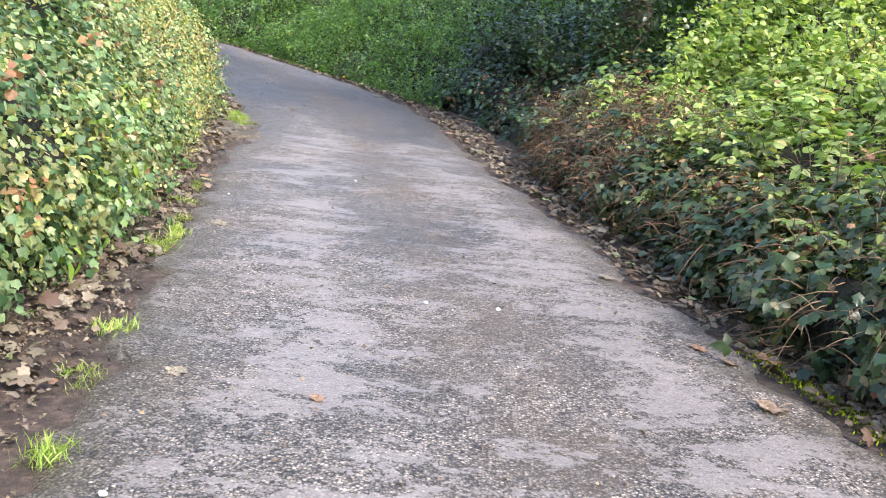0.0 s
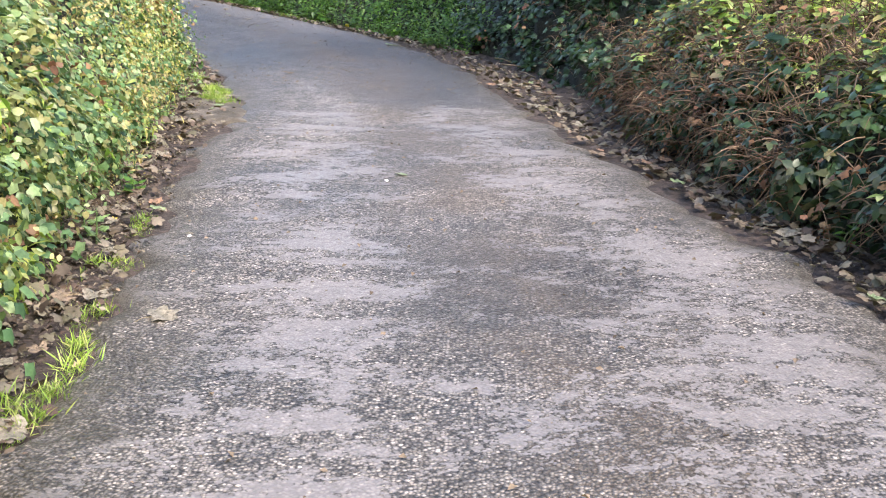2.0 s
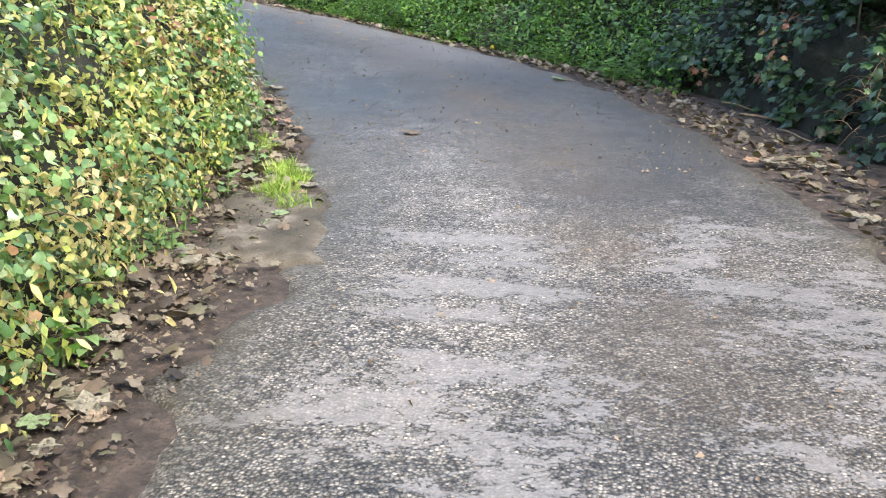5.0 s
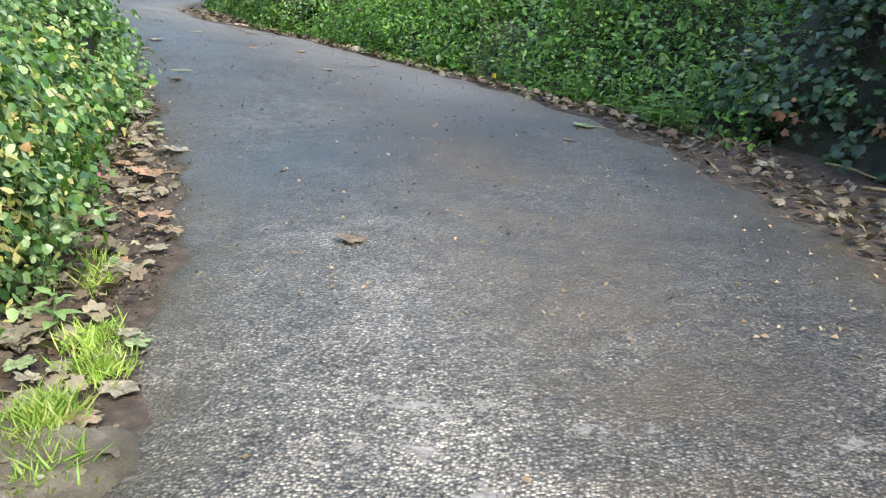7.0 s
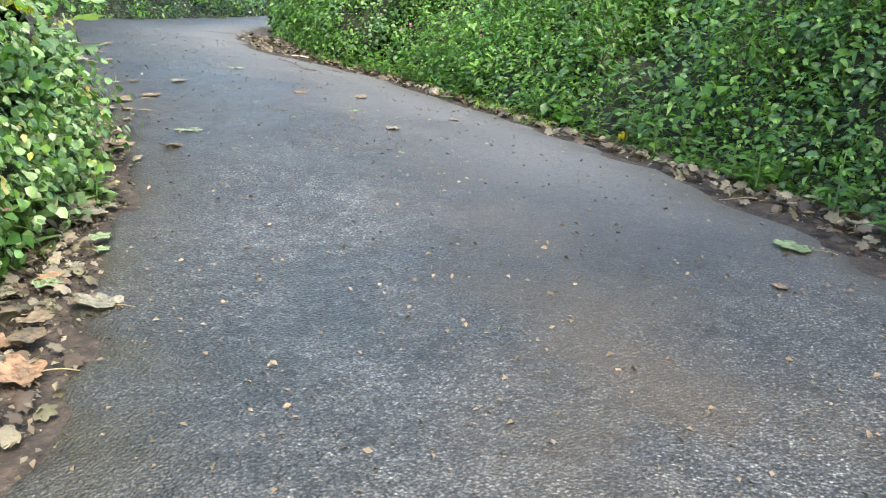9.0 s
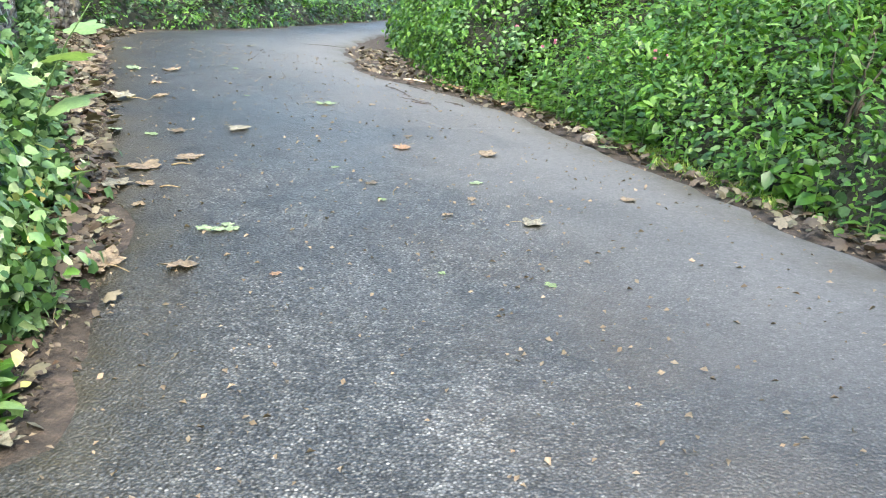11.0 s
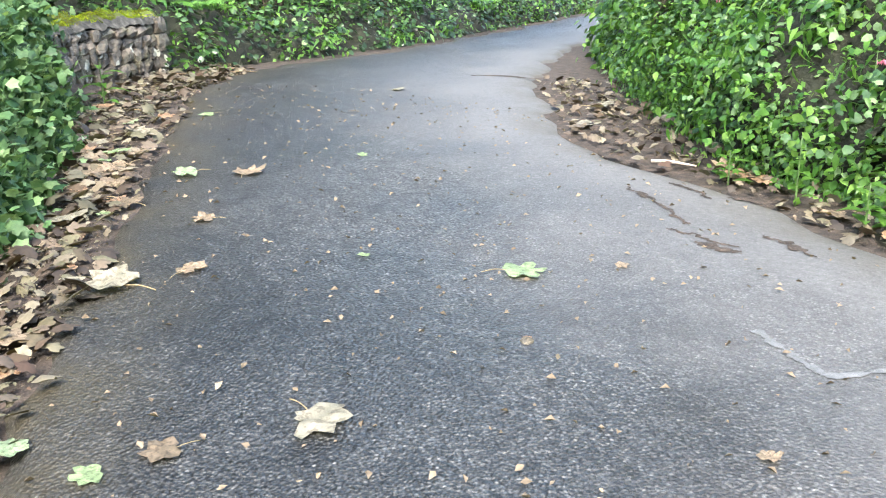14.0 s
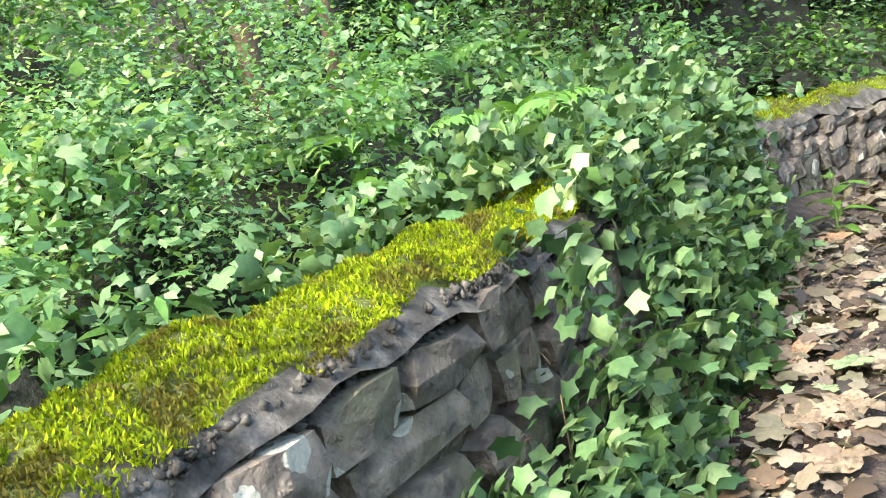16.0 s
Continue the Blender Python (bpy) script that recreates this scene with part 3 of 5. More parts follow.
def foliage(name, label, category, bank, kinds, seed=0, up=0.6, jitter=0.55, spread=0.8, clump=(0.075, 0.075), per=13, **where):
    """One mass of leaves of several kinds: (shape, material, count, smallest, largest) each."""
    parts, mats, idx = [], [], []
    r = np.random.RandomState(seed)
    for k, (shape, material, n, lo, hi, *more) in enumerate(kinds):
        w = dict(where)
        if more:
            w.update(more[0])
        lo_d, hi_d = w.get("depth", (-0.1, 0.08))
        w["depth"] = (lo_d, hi_d + 0.06)
        each = w.pop("per", per)
        C, M = bank.spots(max(1, n // each), seed=seed * 31 + k, **w)
        pick = r.randint(len(C), size=n)
        off = r.normal(0, 1, (n, 3)) * np.array((clump[0], clump[0], clump[1])) * r.uniform(0.6, 1.6, len(C))[pick][:, None]
        P = C[pick] + off
        N = unit(0.6 * M[pick] + np.array((0, 0, up)) + 0.55 * unit(off) + r.normal(0, jitter, off.shape) * 0.7)
        P[:, 2] = np.maximum(P[:, 2], ground_z(P[:, 0], P[:, 1]) + 0.02)
        out = N * 0.25 + np.array((0, 0, -0.8))
        V, F = scatter(shape, P, N, r.uniform(lo, hi, len(P)), out, spread, seed + k)
        parts.append((V, F))
        mats.append(material)
        idx.append(np.full(len(F), k, np.int32))
    V, F = joined(parts)
    me = mesh_tris(name, V, F)
    for m in mats:
        me.materials.append(m)
    if len(me.polygons) == len(F):
        me.polygons.foreach_set("material_index", np.concatenate(idx))
    return tagged(put(name, me, None), label, category, kind="stuff")


# ---- banks and their leaves ----
foot_gap = curve((-14, 0.42), (8, 0.45), (10.5, 0.55), (12, 0.7), (13.5, 0.88), (15, 0.95), (17, 0.8), (19, 0.78), (20.3, 0.7), (21.5, 0.46), (23, 0.46), (24.8, 0.5), (25.6, 0.68), (26.4, 0.98), (27.3, 1.15), (28.5, 1.0), (30, 0.95), (32, 0.6), (34.5, 0.3), (60, 0.25))


def foot_r(y):
    return edge_r(y) + foot_gap(y)


def foot_far(y):
    return edge_l(y) - 0.25


wall_x = curve((18.6, -5.95), (19.9, -6.95), (21.1, -8.0), (22.0, -8.95), (22.85, -9.85), (23.36, -10.4), (23.85, -10.93), (24.5, -11.68), (25.5, -12.86), (25.95, -13.3), (27.75, -14.1), (34, -16.5))
wall_top = curve((18.6, 0.3), (22, 0.33), (23.4, 0.3), (24.5, 0.22), (25.95, 0.1), (27.75, 0.0))

ivy_bank = Bank(foot_l, -1, -9, 20.3, [(0.1, 0), (0.05, 0.25), (0.18, 0.7), (0.45, 1.15), (0.9, 1.6), (1.5, 1.95), (2.6, 2.2), (7, 2.4)], 0.12, 11)
ivy_bank.solid("bank_ivy", "earth bank hidden under ivy beside the lane")
bramble_bank = Bank(foot_r, 1, -9, 13.6, [(0.12, 0), (0.02, 0.2), (0.08, 0.5), (0.3, 0.75), (0.8, 1.05), (1.6, 1.5), (3.0, 2.3), (7, 4.6)], 0.13, 21)
bramble_bank.solid("bank_bramble", "earth bank hidden under brambles beside the lane", 0.2)
shade_bank = Bank(foot_r, 1, 13.0, 19.9, [(0.25, 0), (0.3, 0.3), (0.45, 0.7), (0.7, 1.1), (1.2, 1.5), (2.4, 2.1), (7, 4.6)], 0.15, 31)
shade_bank.solid("bank_shaded", "steep shaded earth bank under ivy", 0.2)
herb_bank = Bank(foot_r, 1, 19.3, 27.2, [(0.0, 0), (0.15, 0.18), (0.5, 0.42), (1.0, 0.8), (1.8, 1.35), (3.0, 2.3), (7, 5.2)], 0.14, 41)
herb_bank.solid("bank_herbs", "green herb-covered bank beside the lane", 0.16)
corner_bank = Bank(foot_r, 1, 26.6, 52, [(0.05, 0), (0.1, 0.3), (0.25, 0.7), (0.5, 1.1), (1.0, 1.5), (2.2, 2.0), (7, 3.2)], 0.14, 51)
corner_bank.solid("bank_corner", "steep ivy-covered bank at the bend", 0.14)
far_bank = Bank(foot_far, -1, 27.9, 58, [(0.05, 0), (0.2, 0.18), (0.5, 0.42), (0.9, 0.62), (1.7, 0.8), (3.5, 1.0), (9, 2.2)], 0.14, 61)
far_bank.solid("bank_far", "overgrown bank where the lane climbs away", 0.14)
wood_bank = Bank(wall_x, -1, 18.8, 32, [(0.55, 0.62), (0.9, 0.76), (1.6, 0.98), (2.6, 1.35), (4.0, 1.85), (6.0, 2.4), (9, 3.0), (13, 4.4)], 0.4, 71)
wood_bank.solid("bank_wood", "woodland floor behind the stone wall", 0.35)

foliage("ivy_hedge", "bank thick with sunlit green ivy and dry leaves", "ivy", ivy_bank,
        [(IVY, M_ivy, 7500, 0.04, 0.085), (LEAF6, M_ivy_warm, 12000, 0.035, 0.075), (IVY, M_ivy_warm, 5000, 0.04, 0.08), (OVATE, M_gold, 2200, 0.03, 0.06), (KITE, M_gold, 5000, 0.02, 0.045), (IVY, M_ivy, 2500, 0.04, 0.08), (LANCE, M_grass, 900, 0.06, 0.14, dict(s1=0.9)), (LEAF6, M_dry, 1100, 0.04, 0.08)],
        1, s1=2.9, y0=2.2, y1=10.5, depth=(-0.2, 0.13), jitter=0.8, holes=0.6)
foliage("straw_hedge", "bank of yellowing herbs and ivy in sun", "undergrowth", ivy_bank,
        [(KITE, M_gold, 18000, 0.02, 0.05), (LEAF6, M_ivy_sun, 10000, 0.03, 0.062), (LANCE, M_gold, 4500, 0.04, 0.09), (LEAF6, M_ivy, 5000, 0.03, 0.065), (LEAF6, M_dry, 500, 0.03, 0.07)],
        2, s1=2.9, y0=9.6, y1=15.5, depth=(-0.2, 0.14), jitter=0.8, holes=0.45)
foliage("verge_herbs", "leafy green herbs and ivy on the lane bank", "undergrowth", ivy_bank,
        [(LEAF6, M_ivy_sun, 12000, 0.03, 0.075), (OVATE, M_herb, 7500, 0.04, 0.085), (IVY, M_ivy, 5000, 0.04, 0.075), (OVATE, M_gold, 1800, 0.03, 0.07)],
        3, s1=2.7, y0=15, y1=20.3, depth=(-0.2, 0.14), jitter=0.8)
foliage("bramble_thicket", "sunlit yellow-green bramble thicket over the lane", "bramble", bramble_bank,
        [(BRAMBLE, M_bramble, 9500, 0.10, 0.2), (ROUND, M_bramble, 5000, 0.07, 0.13), (OVATE, M_gold, 1800, 0.05, 0.1), (IVY, M_dry, 900, 0.05, 0.1)], 4, s0=1.05, s1=6.5, y0=2, y1=14, up=1.0, depth=(-0.15, 0.2))
# dark leaf copies paint the shade under the overhanging thicket
foliage("bramble_skirt", "shade-dark bramble and ivy hanging over dead stems", "bramble", bramble_bank,
        [(BRAMBLE, M_bramble_shade, 4200, 0.09, 0.16), (IVY, M_ivy_shade, 5000, 0.05, 0.1), (BRAMBLE, M_bramble, 500, 0.07, 0.13, dict(s0=0.8)), (OVATE, M_gold, 1800, 0.03, 0.07, dict(s0=0.7, per=7)), (OVATE, M_dry, 1500, 0.025, 0.06, dict(y0=9.5, per=6)), (IVY, M_dry, 900, 0.04, 0.08)], 5, s1=1.4, y0=2.5, y1=13.6, holes=0.5, depth=(-0.12, 0.14))
# shade under the trees is carried by the leaf colour here
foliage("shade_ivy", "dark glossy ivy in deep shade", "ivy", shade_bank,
        [(IVY, M_ivy_shade, 15000, 0.06, 0.12), (IVY, M_ivy, 900, 0.06, 0.1), (IVY, M_dry, 800, 0.05, 0.1)], 6, holes=0.2, depth=(-0.15, 0.2))
foliage("herb_mass", "dense fresh green herbs on the bank", "undergrowth", herb_bank,
        [(OVATE, M_herb, 9000, 0.035, 0.085), (KITE, M_herb, 26000, 0.025, 0.06), (LANCE, M_herb, 9000, 0.05, 0.13), (IVY, M_ivy, 2500, 0.04, 0.08), (LEAF6, M_ivy, 9000, 0.05, 0.1, dict(per=1, depth=(-0.16, -0.06))), (OVATE, M_herb, 1200, 0.08, 0.15), (OVATE, M_canopy, 5000, 0.1, 0.18, dict(s0=4.6, s1=8.5))], 7, per=20, jitter=0.75, s1=4.8, up=0.9, depth=(-0.16, 0.28), clump=(0.085, 0.14), holes=0.6)
foliage("bend_herbs", "fresh green herbs where the bank turns", "undergrowth", herb_bank,
        [(KITE, M_herb, 14000, 0.025, 0.06), (LANCE, M_herb, 4000, 0.05, 0.12), (KITE, M_herb, 4500, 0.03, 0.065), (LEAF6, M_ivy, 4000, 0.04, 0.09, dict(per=1, depth=(-0.15, -0.06)))], 19, per=20, s1=5, y0=23.6, y1=27.2, up=0.9, depth=(-0.14, 0.24), clump=(0.08, 0.13))
foliage("corner_ivy", "ivy and herbs over the mossy bend", "ivy", corner_bank,
        [(IVY, M_ivy, 5500, 0.035, 0.07), (OVATE, M_herb, 5000, 0.035, 0.08), (KITE, M_herb, 14000, 0.022, 0.055), (LANCE, M_herb, 4500, 0.05, 0.13), (KITE, M_herb, 6000, 0.03, 0.065), (LEAF6, M_ivy, 7000, 0.04, 0.08, dict(per=1, depth=(-0.16, -0.05)))], 8, per=22, s1=3.6, y0=26.4, y1=30.5, depth=(-0.2, 0.28), jitter=0.7, clump=(0.075, 0.12), holes=0.7)
foliage("lane_undergrowth", "green herbs on the bank beside the far lane", "undergrowth", corner_bank,
        [(IVY, M_ivy, 3500, 0.07, 0.12), (OVATE, M_herb, 4500, 0.07, 0.14), (LEAF6, M_herb, 4000, 0.06, 0.12, dict(per=1))], 18, s1=3.2, y0=30.5, y1=39, depth=(-0.1, 0.14))
foliage("far_undergrowth", "ferns, ivy and herbs under far trees", "undergrowth", far_bank,
        [(LEAF6, M_ivy, 9000, 0.04, 0.09), (LEAF6, M_ivy_shade, 5000, 0.05, 0.1), (KITE, M_herb, 14000, 0.04, 0.09), (LANCE, M_fern, 5000, 0.07, 0.16), (LEAF6, M_ivy_shade, 8000, 0.05, 0.1, dict(per=1, s1=5))], 9, s1=7, y1=43, depth=(-0.12, 0.2))
foliage("wood_undergrowth", "dense woodland shrubs and saplings behind the wall", "undergrowth", wood_bank,
        [(KITE, M_wood_leaf, 30000, 0.03, 0.062, dict(s1=5.5, y1=27)), (OVATE, M_wood_leaf, 6000, 0.045, 0.085), (IVY, M_ivy, 2600, 0.045, 0.075, dict(s1=1.2)), (SYC, M_wood_leaf, 1300, 0.08, 0.13),
         (OVATE, M_herb, 7000, 0.03, 0.07), (LEAF6, M_wood_leaf, 16000, 0.06, 0.11, dict(per=1, depth=(-0.3, -0.06))), (LANCE, M_fern, 5000, 0.06, 0.14, dict(s1=5, y1=27))], 10, s0=0.15, s1=9, y0=19.2, y1=29, up=1.0, jitter=0.75, depth=(-0.22, 0.22), clump=(0.09, 0.07))
foliage("woodland_shrub", "pale fine-leaved shrubs crowding behind the wall", "shrub", wood_bank,
        [(KITE, M_wood_leaf, 26000, 0.018, 0.042), (KITE, M_ivy_sun, 3000, 0.02, 0.045), (OVATE, M_wood_leaf, 1500, 0.04, 0.07)], 66, per=34, s0=0.55, s1=4.2, y0=22.7, y1=24.7, up=1.0, jitter=0.6, depth=(-0.05, 0.42), clump=(0.1, 0.06))
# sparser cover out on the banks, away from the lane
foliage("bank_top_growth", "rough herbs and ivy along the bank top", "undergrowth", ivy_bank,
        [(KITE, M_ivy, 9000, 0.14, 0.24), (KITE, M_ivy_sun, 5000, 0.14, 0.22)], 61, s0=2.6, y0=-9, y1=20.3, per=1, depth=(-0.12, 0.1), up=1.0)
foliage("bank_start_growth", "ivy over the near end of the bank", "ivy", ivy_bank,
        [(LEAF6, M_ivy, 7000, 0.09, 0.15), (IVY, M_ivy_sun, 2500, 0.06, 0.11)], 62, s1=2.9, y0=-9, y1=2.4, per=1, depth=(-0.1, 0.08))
foliage("bramble_start_growth", "brambles over the near end of the bank", "bramble", bramble_bank,
        [(KITE, M_bramble, 9000, 0.14, 0.22), (BRAMBLE, M_bramble, 1500, 0.1, 0.18)], 63, y0=-9, y1=2.3, per=1, depth=(-0.15, 0.12), up=0.9)
foliage("slope_growth", "rough green growth up the shaded slope", "undergrowth", shade_bank,
        [(LEAF6, M_canopy, 4000, 0.12, 0.22)], 64, s0=3, per=1, depth=(-0.15, 0.12), up=1.0)
foliage("slope_growth", "rough green growth up the slope behind the bend", "undergrowth", corner_bank,
        [(KITE, M_canopy, 9000, 0.16, 0.28)], 65, s0=2.9, per=1, depth=(-0.1, 0.12), up=1.0)


# ---- stone wall ----
WALL_T = 0.58


def wall_at(y, off):
    """A place off metres behind the wall's face."""
    sl = (wall_x(y + 0.05) - wall_x(y - 0.05)) / 0.1
    w = 1 / math.sqrt(1 + sl * sl)
    return wall_x(y) - off * w, y + off * w * sl, math.atan2(w, sl * w)


wy = np.linspace(19.4, 27.75, 70)
pts = [[], [], [], []]
for y in wy:
    for k, (off, z) in enumerate(((0.06, ground_z(wall_x(y), y) - 0.2), (0.06, wall_top(y) - 0.07), (WALL_T, wall_top(y) - 0.07), (WALL_T, ground_z(wall_x(y), y) - 0.2))):
        x2, y2, _ = wall_at(y, off)
        pts[k].append((x2, y2, float(z)))
CV = np.array(pts).transpose(1, 0, 2).reshape(-1, 3)
CF = []
for i in range(len(wy) - 1):
    for k in range(4):
        a, b2 = 4 * i + k, 4 * i + (k + 1) % 4
        CF += [(a, b2, b2 + 4), (a, b2 + 4, a + 4)]
e = 4 * (len(wy) - 1)
CF += [(0, 2, 1), (0, 3, 2), (e, e + 1, e + 2), (e, e + 2, e + 3)]
stone_wall = new("stone_wall")
tagged(stone_wall, "old dry slate rubble wall with mossy top", "wall")
# core coloured near-black, to paint shade into the gaps between stones
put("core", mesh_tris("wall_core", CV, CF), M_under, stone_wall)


def stone_mesh(seed):
    r = np.random.RandomState(seed)
    bm = bmesh.new()
    bmesh.ops.create_cube(bm, size=1.0)
    bmesh.ops.subdivide_edges(bm, edges=bm.edges[:], cuts=1, use_grid_fill=True)
    shear, slant = r.uniform(-0.18, 0.18), r.uniform(-0.15, 0.15)
    for v in bm.verts:
        q = v.co * 2
        k = int(abs(q.x) > 0.9) + int(abs(q.y) > 0.9) + int(abs(q.z) > 0.9)
        v.co = v.co * (1.0, 1.03, 0.97, 0.87)[k] + Vector(r.uniform(-0.065, 0.065, 3))
    for v in bm.verts:
        v.co.x += shear * v.co.z
        v.co.z += slant * v.co.x * 0.5
    bmesh.ops.triangulate(bm, faces=bm.faces[:])
    me = bpy.data.meshes.new("stone")
    bm.to_mesh(me)
    bm.free()
    me.materials.append(M_stone)
    return me


STONES = [stone_mesh(300 + i) for i in range(14)]
rs = np.random.RandomState(5)
along = np.concatenate([[0], np.cumsum(np.hypot(np.diff(wy), np.diff(wall_x(wy))))])
total = along[-1]
far_from = 5.6
z_row = 0.0
ROW_H = (0.24, 0.2, 0.22, 0.17, 0.17)
for row_h in ROW_H:
    s = rs.uniform(-0.2, 0)
    while s < total:
        slab = s > far_from
        ln = rs.uniform(0.11, 0.22) if slab else rs.uniform(0.22, 0.5)
        y = float(np.interp(s + ln / 2, along, wy))
        g = float(ground_z(wall_x(y), y)) - 0.1
        k = (float(wall_top(y)) - 0.07 - g)
        zc = g + (z_row + row_h / 2) * k + rs.uniform(-0.012, 0.012)
        if s + ln < total + 0.05:
            x2, y2, ang = wall_at(y, rs.uniform(0.1, 0.14))
            st = new("stone", STONES[rs.randint(14)])
            st.parent = stone_wall
            st.matrix_basis = (Matrix.Translation((x2, y2, zc)) @ Euler((rs.uniform(-0.08, 0.08), rs.uniform(-0.1, 0.1) + (0.2 if slab else -0.06), ang + math.pi + rs.uniform(-0.07, 0.07))).to_matrix().to_4x4()
                               @ Matrix.Diagonal((ln * rs.uniform(0.86, 0.96), 0.26, row_h * k * rs.uniform(0.78, 0.98) * (1.15 if slab else 1.0), 1)))
        s += ln
    z_row += row_h

# crumbling mortar and rubble bedded under the moss
lump = (np.array([(1, 0, 0), (-1, 0, 0), (0, 1, 0), (0, -1, 0), (0, 0, 1), (0, 0, -1)], float), np.array([(0, 2, 4), (2, 1, 4), (1, 3, 4), (3, 0, 4), (2, 0, 5), (1, 2, 5), (3, 1, 5), (0, 3, 5)]))
crumbs = []
for k in range(2600):
    y = rs.uniform(19.6, 27.6) if k % 6 == 0 else rs.uniform(22.0, 24.4)
    x2, y2, ang = wall_at(y, rs.uniform(0.015, 0.07))
    size = rs.uniform(0.004, 0.014) * (1.5 if k % 11 == 0 else 1)
    V = lump[0] * size * rs.uniform(0.6, 1.4, (6, 1)) + rs.normal(0, 0.25 * size, (6, 3)) + np.array((x2, y2, float(wall_top(y)) - 0.02 - 0.1 * rs.beta(1.3, 2.2)))
    crumbs.append((V, lump[1]))
V, F = joined(crumbs)
put("mortar_rubble", mesh_tris("mortar_rubble", V, F), M_crumb, stone_wall, "crumbling grey mortar and chippings")["kind"] = "stuff"

# end face of the wall
for k in range(7):
    x2, y2, ang = wall_at(27.72, 0.1 + 0.24 * (k % 2))
    st = new("stone", STONES[k])
    st.parent = stone_wall
    st.matrix_basis = Matrix.Translation((x2, y2, -0.6 + 0.085 * k)) @ Euler((0, 0.1, ang + math.pi / 2)).to_matrix().to_4x4() @ Matrix.Diagonal((0.26, 0.22, 0.17, 1))

# crumbling bed of mortar and moss along the top
nu, nv = 150, 15
cy = np.linspace(19.4, 27.8, nu)
co = np.linspace(-0.005, WALL_T + 0.1, nv)
TX, TY, TZ = np.zeros((nu, nv)), np.zeros((nu, nv)), np.zeros((nu, nv))
for i, y in enumerate(cy):
    for j, o in enumerate(co):
        x2, y2, _ = wall_at(y, o)
        TX[i, j], TY[i, j] = x2, y2
        f = (o - co[0]) / (co[-1] - co[0])
        TZ[i, j] = wall_top(y) + 0.07 * math.sin(math.pi * min(1, 0.12 + f)) - 0.05 - (0.05 if j in (0, nv - 1) else 0)
TX += 0.03 * wob(TY, TX, 0.35, 87) * (np.arange(nv)[None] < 3)
TZ += 0.03 * wob(TX, TY, 0.5, 81) + 0.014 * wob(TX, TY, 0.12, 82)
TX += 0.02 * wob(TY, TX, 0.3, 83)
put("coping", grid_mesh("coping", TX, TY, TZ), M_crumb, stone_wall, "crumbling mortar bed on the wall top", True)

edge_wave = 0.05 + 0.05 * wob(cy, cy * 0, 0.5, 86)
BX, BY, BZ = TX.copy(), TY.copy(), TZ.copy()
BZ += 0.008 + 0.02 * np.abs(wob(TX, TY, 0.16, 85))
BZ[:, 1] -= 0.05 + np.clip(-edge_wave, 0, 1)
put("moss_bed", grid_mesh("moss_bed", BX[:, 1:], BY[:, 1:], BZ[:, 1:]), M_moss_bed, stone_wall, "thick moss cushion", True)

r = np.random.RandomState(9)
n = 270000
my = r.uniform(19.4, 27.7, n)
near = (my > 21.8) & (my < 24.6)
my = my[near | (r.uniform(0, 1, n) < 0.2)]
mo = r.uniform(-0.03, 1, len(my)) * (WALL_T + 0.08)
keep = (wob(my, mo * 2.2, 0.5, 84) + 6 * mo) > -0.15
my, mo = my[keep], mo[keep]
sl = (wall_x(my + 0.05) - wall_x(my - 0.05)) / 0.1
w = 1 / np.sqrt(1 + sl * sl)
mx, my2 = wall_x(my) - mo * w, my + mo * w * sl
f = (mo + 0.02) / (WALL_T + 0.12)
mz = wall_top(my) + 0.07 * np.sin(math.pi * np.minimum(1, 0.12 + f)) - 0.05 + 0.03 * wob(mx, my2, 0.5, 81) + 0.014 * wob(mx, my2, 0.12, 82) + 0.026 + 0.02 * np.abs(wob(mx, my2, 0.16, 85))
MOSS = (np.array([(-0.18, 0, 0), (0.18, 0, 0), (0.24, 0.6, 0.1), (0, 1, 0.0)]), np.array([(0, 1, 2), (0, 2, 3)]))
N = unit(np.stack([r.normal(0, 1, len(mx)), r.normal(0, 1, len(mx)), np.full(len(mx), 0.35)], 1))
V, F = scatter(MOSS, np.stack([mx, my2, mz - 0.012], 1), N, r.uniform(0.007, 0.02, len(mx)), np.tile((0, 0, 1.0), (len(mx), 1)), 0.55, 12)
tagged(put("moss", mesh_tris("moss", V, F), M_moss), "bright yellow-green moss cushion on the wall top", "moss", kind="stuff")

# ivy hanging over the wall
wall_ivy = Bank(wall_x, 1, 19.0, 27.0, [(0.3, 0), (0.22, 0.2), (0.12, 0.5), (0.06, 0.8), (-0.1, 0.93), (-0.5, 0.98), (-0.9, 0.9)], 0.05, 91)


def ivy_on_wall(y0, y1, n, seed, per_lit=30, **k):
    foliage("wall_ivy", "glossy green ivy trailing down the stone wall", "ivy", wall_ivy,
            [(IVY, M_ivy, n, 0.045, 0.095), (IVY, M_ivy_sun, n // per_lit, 0.045, 0.09)], seed, y0=y0, y1=y1, depth=(-0.03, 0.04), up=0.5, clump=(0.05, 0.07), **k)


ivy_on_wall(19.0, 22.0, 5200, 20, 2)
ivy_on_wall(23.6, 23.75, 170, 23, s1=1.0)
ivy_on_wall(23.45, 24.0, 420, 24, s1=0.5)
ivy_on_wall(23.15, 24.1, 650, 25, s1=0.42)
ivy_on_wall(24.1, 25.6, 4600, 21, 5)
ivy_on_wall(22.0, 24.0, 700, 22, s0=1.5)


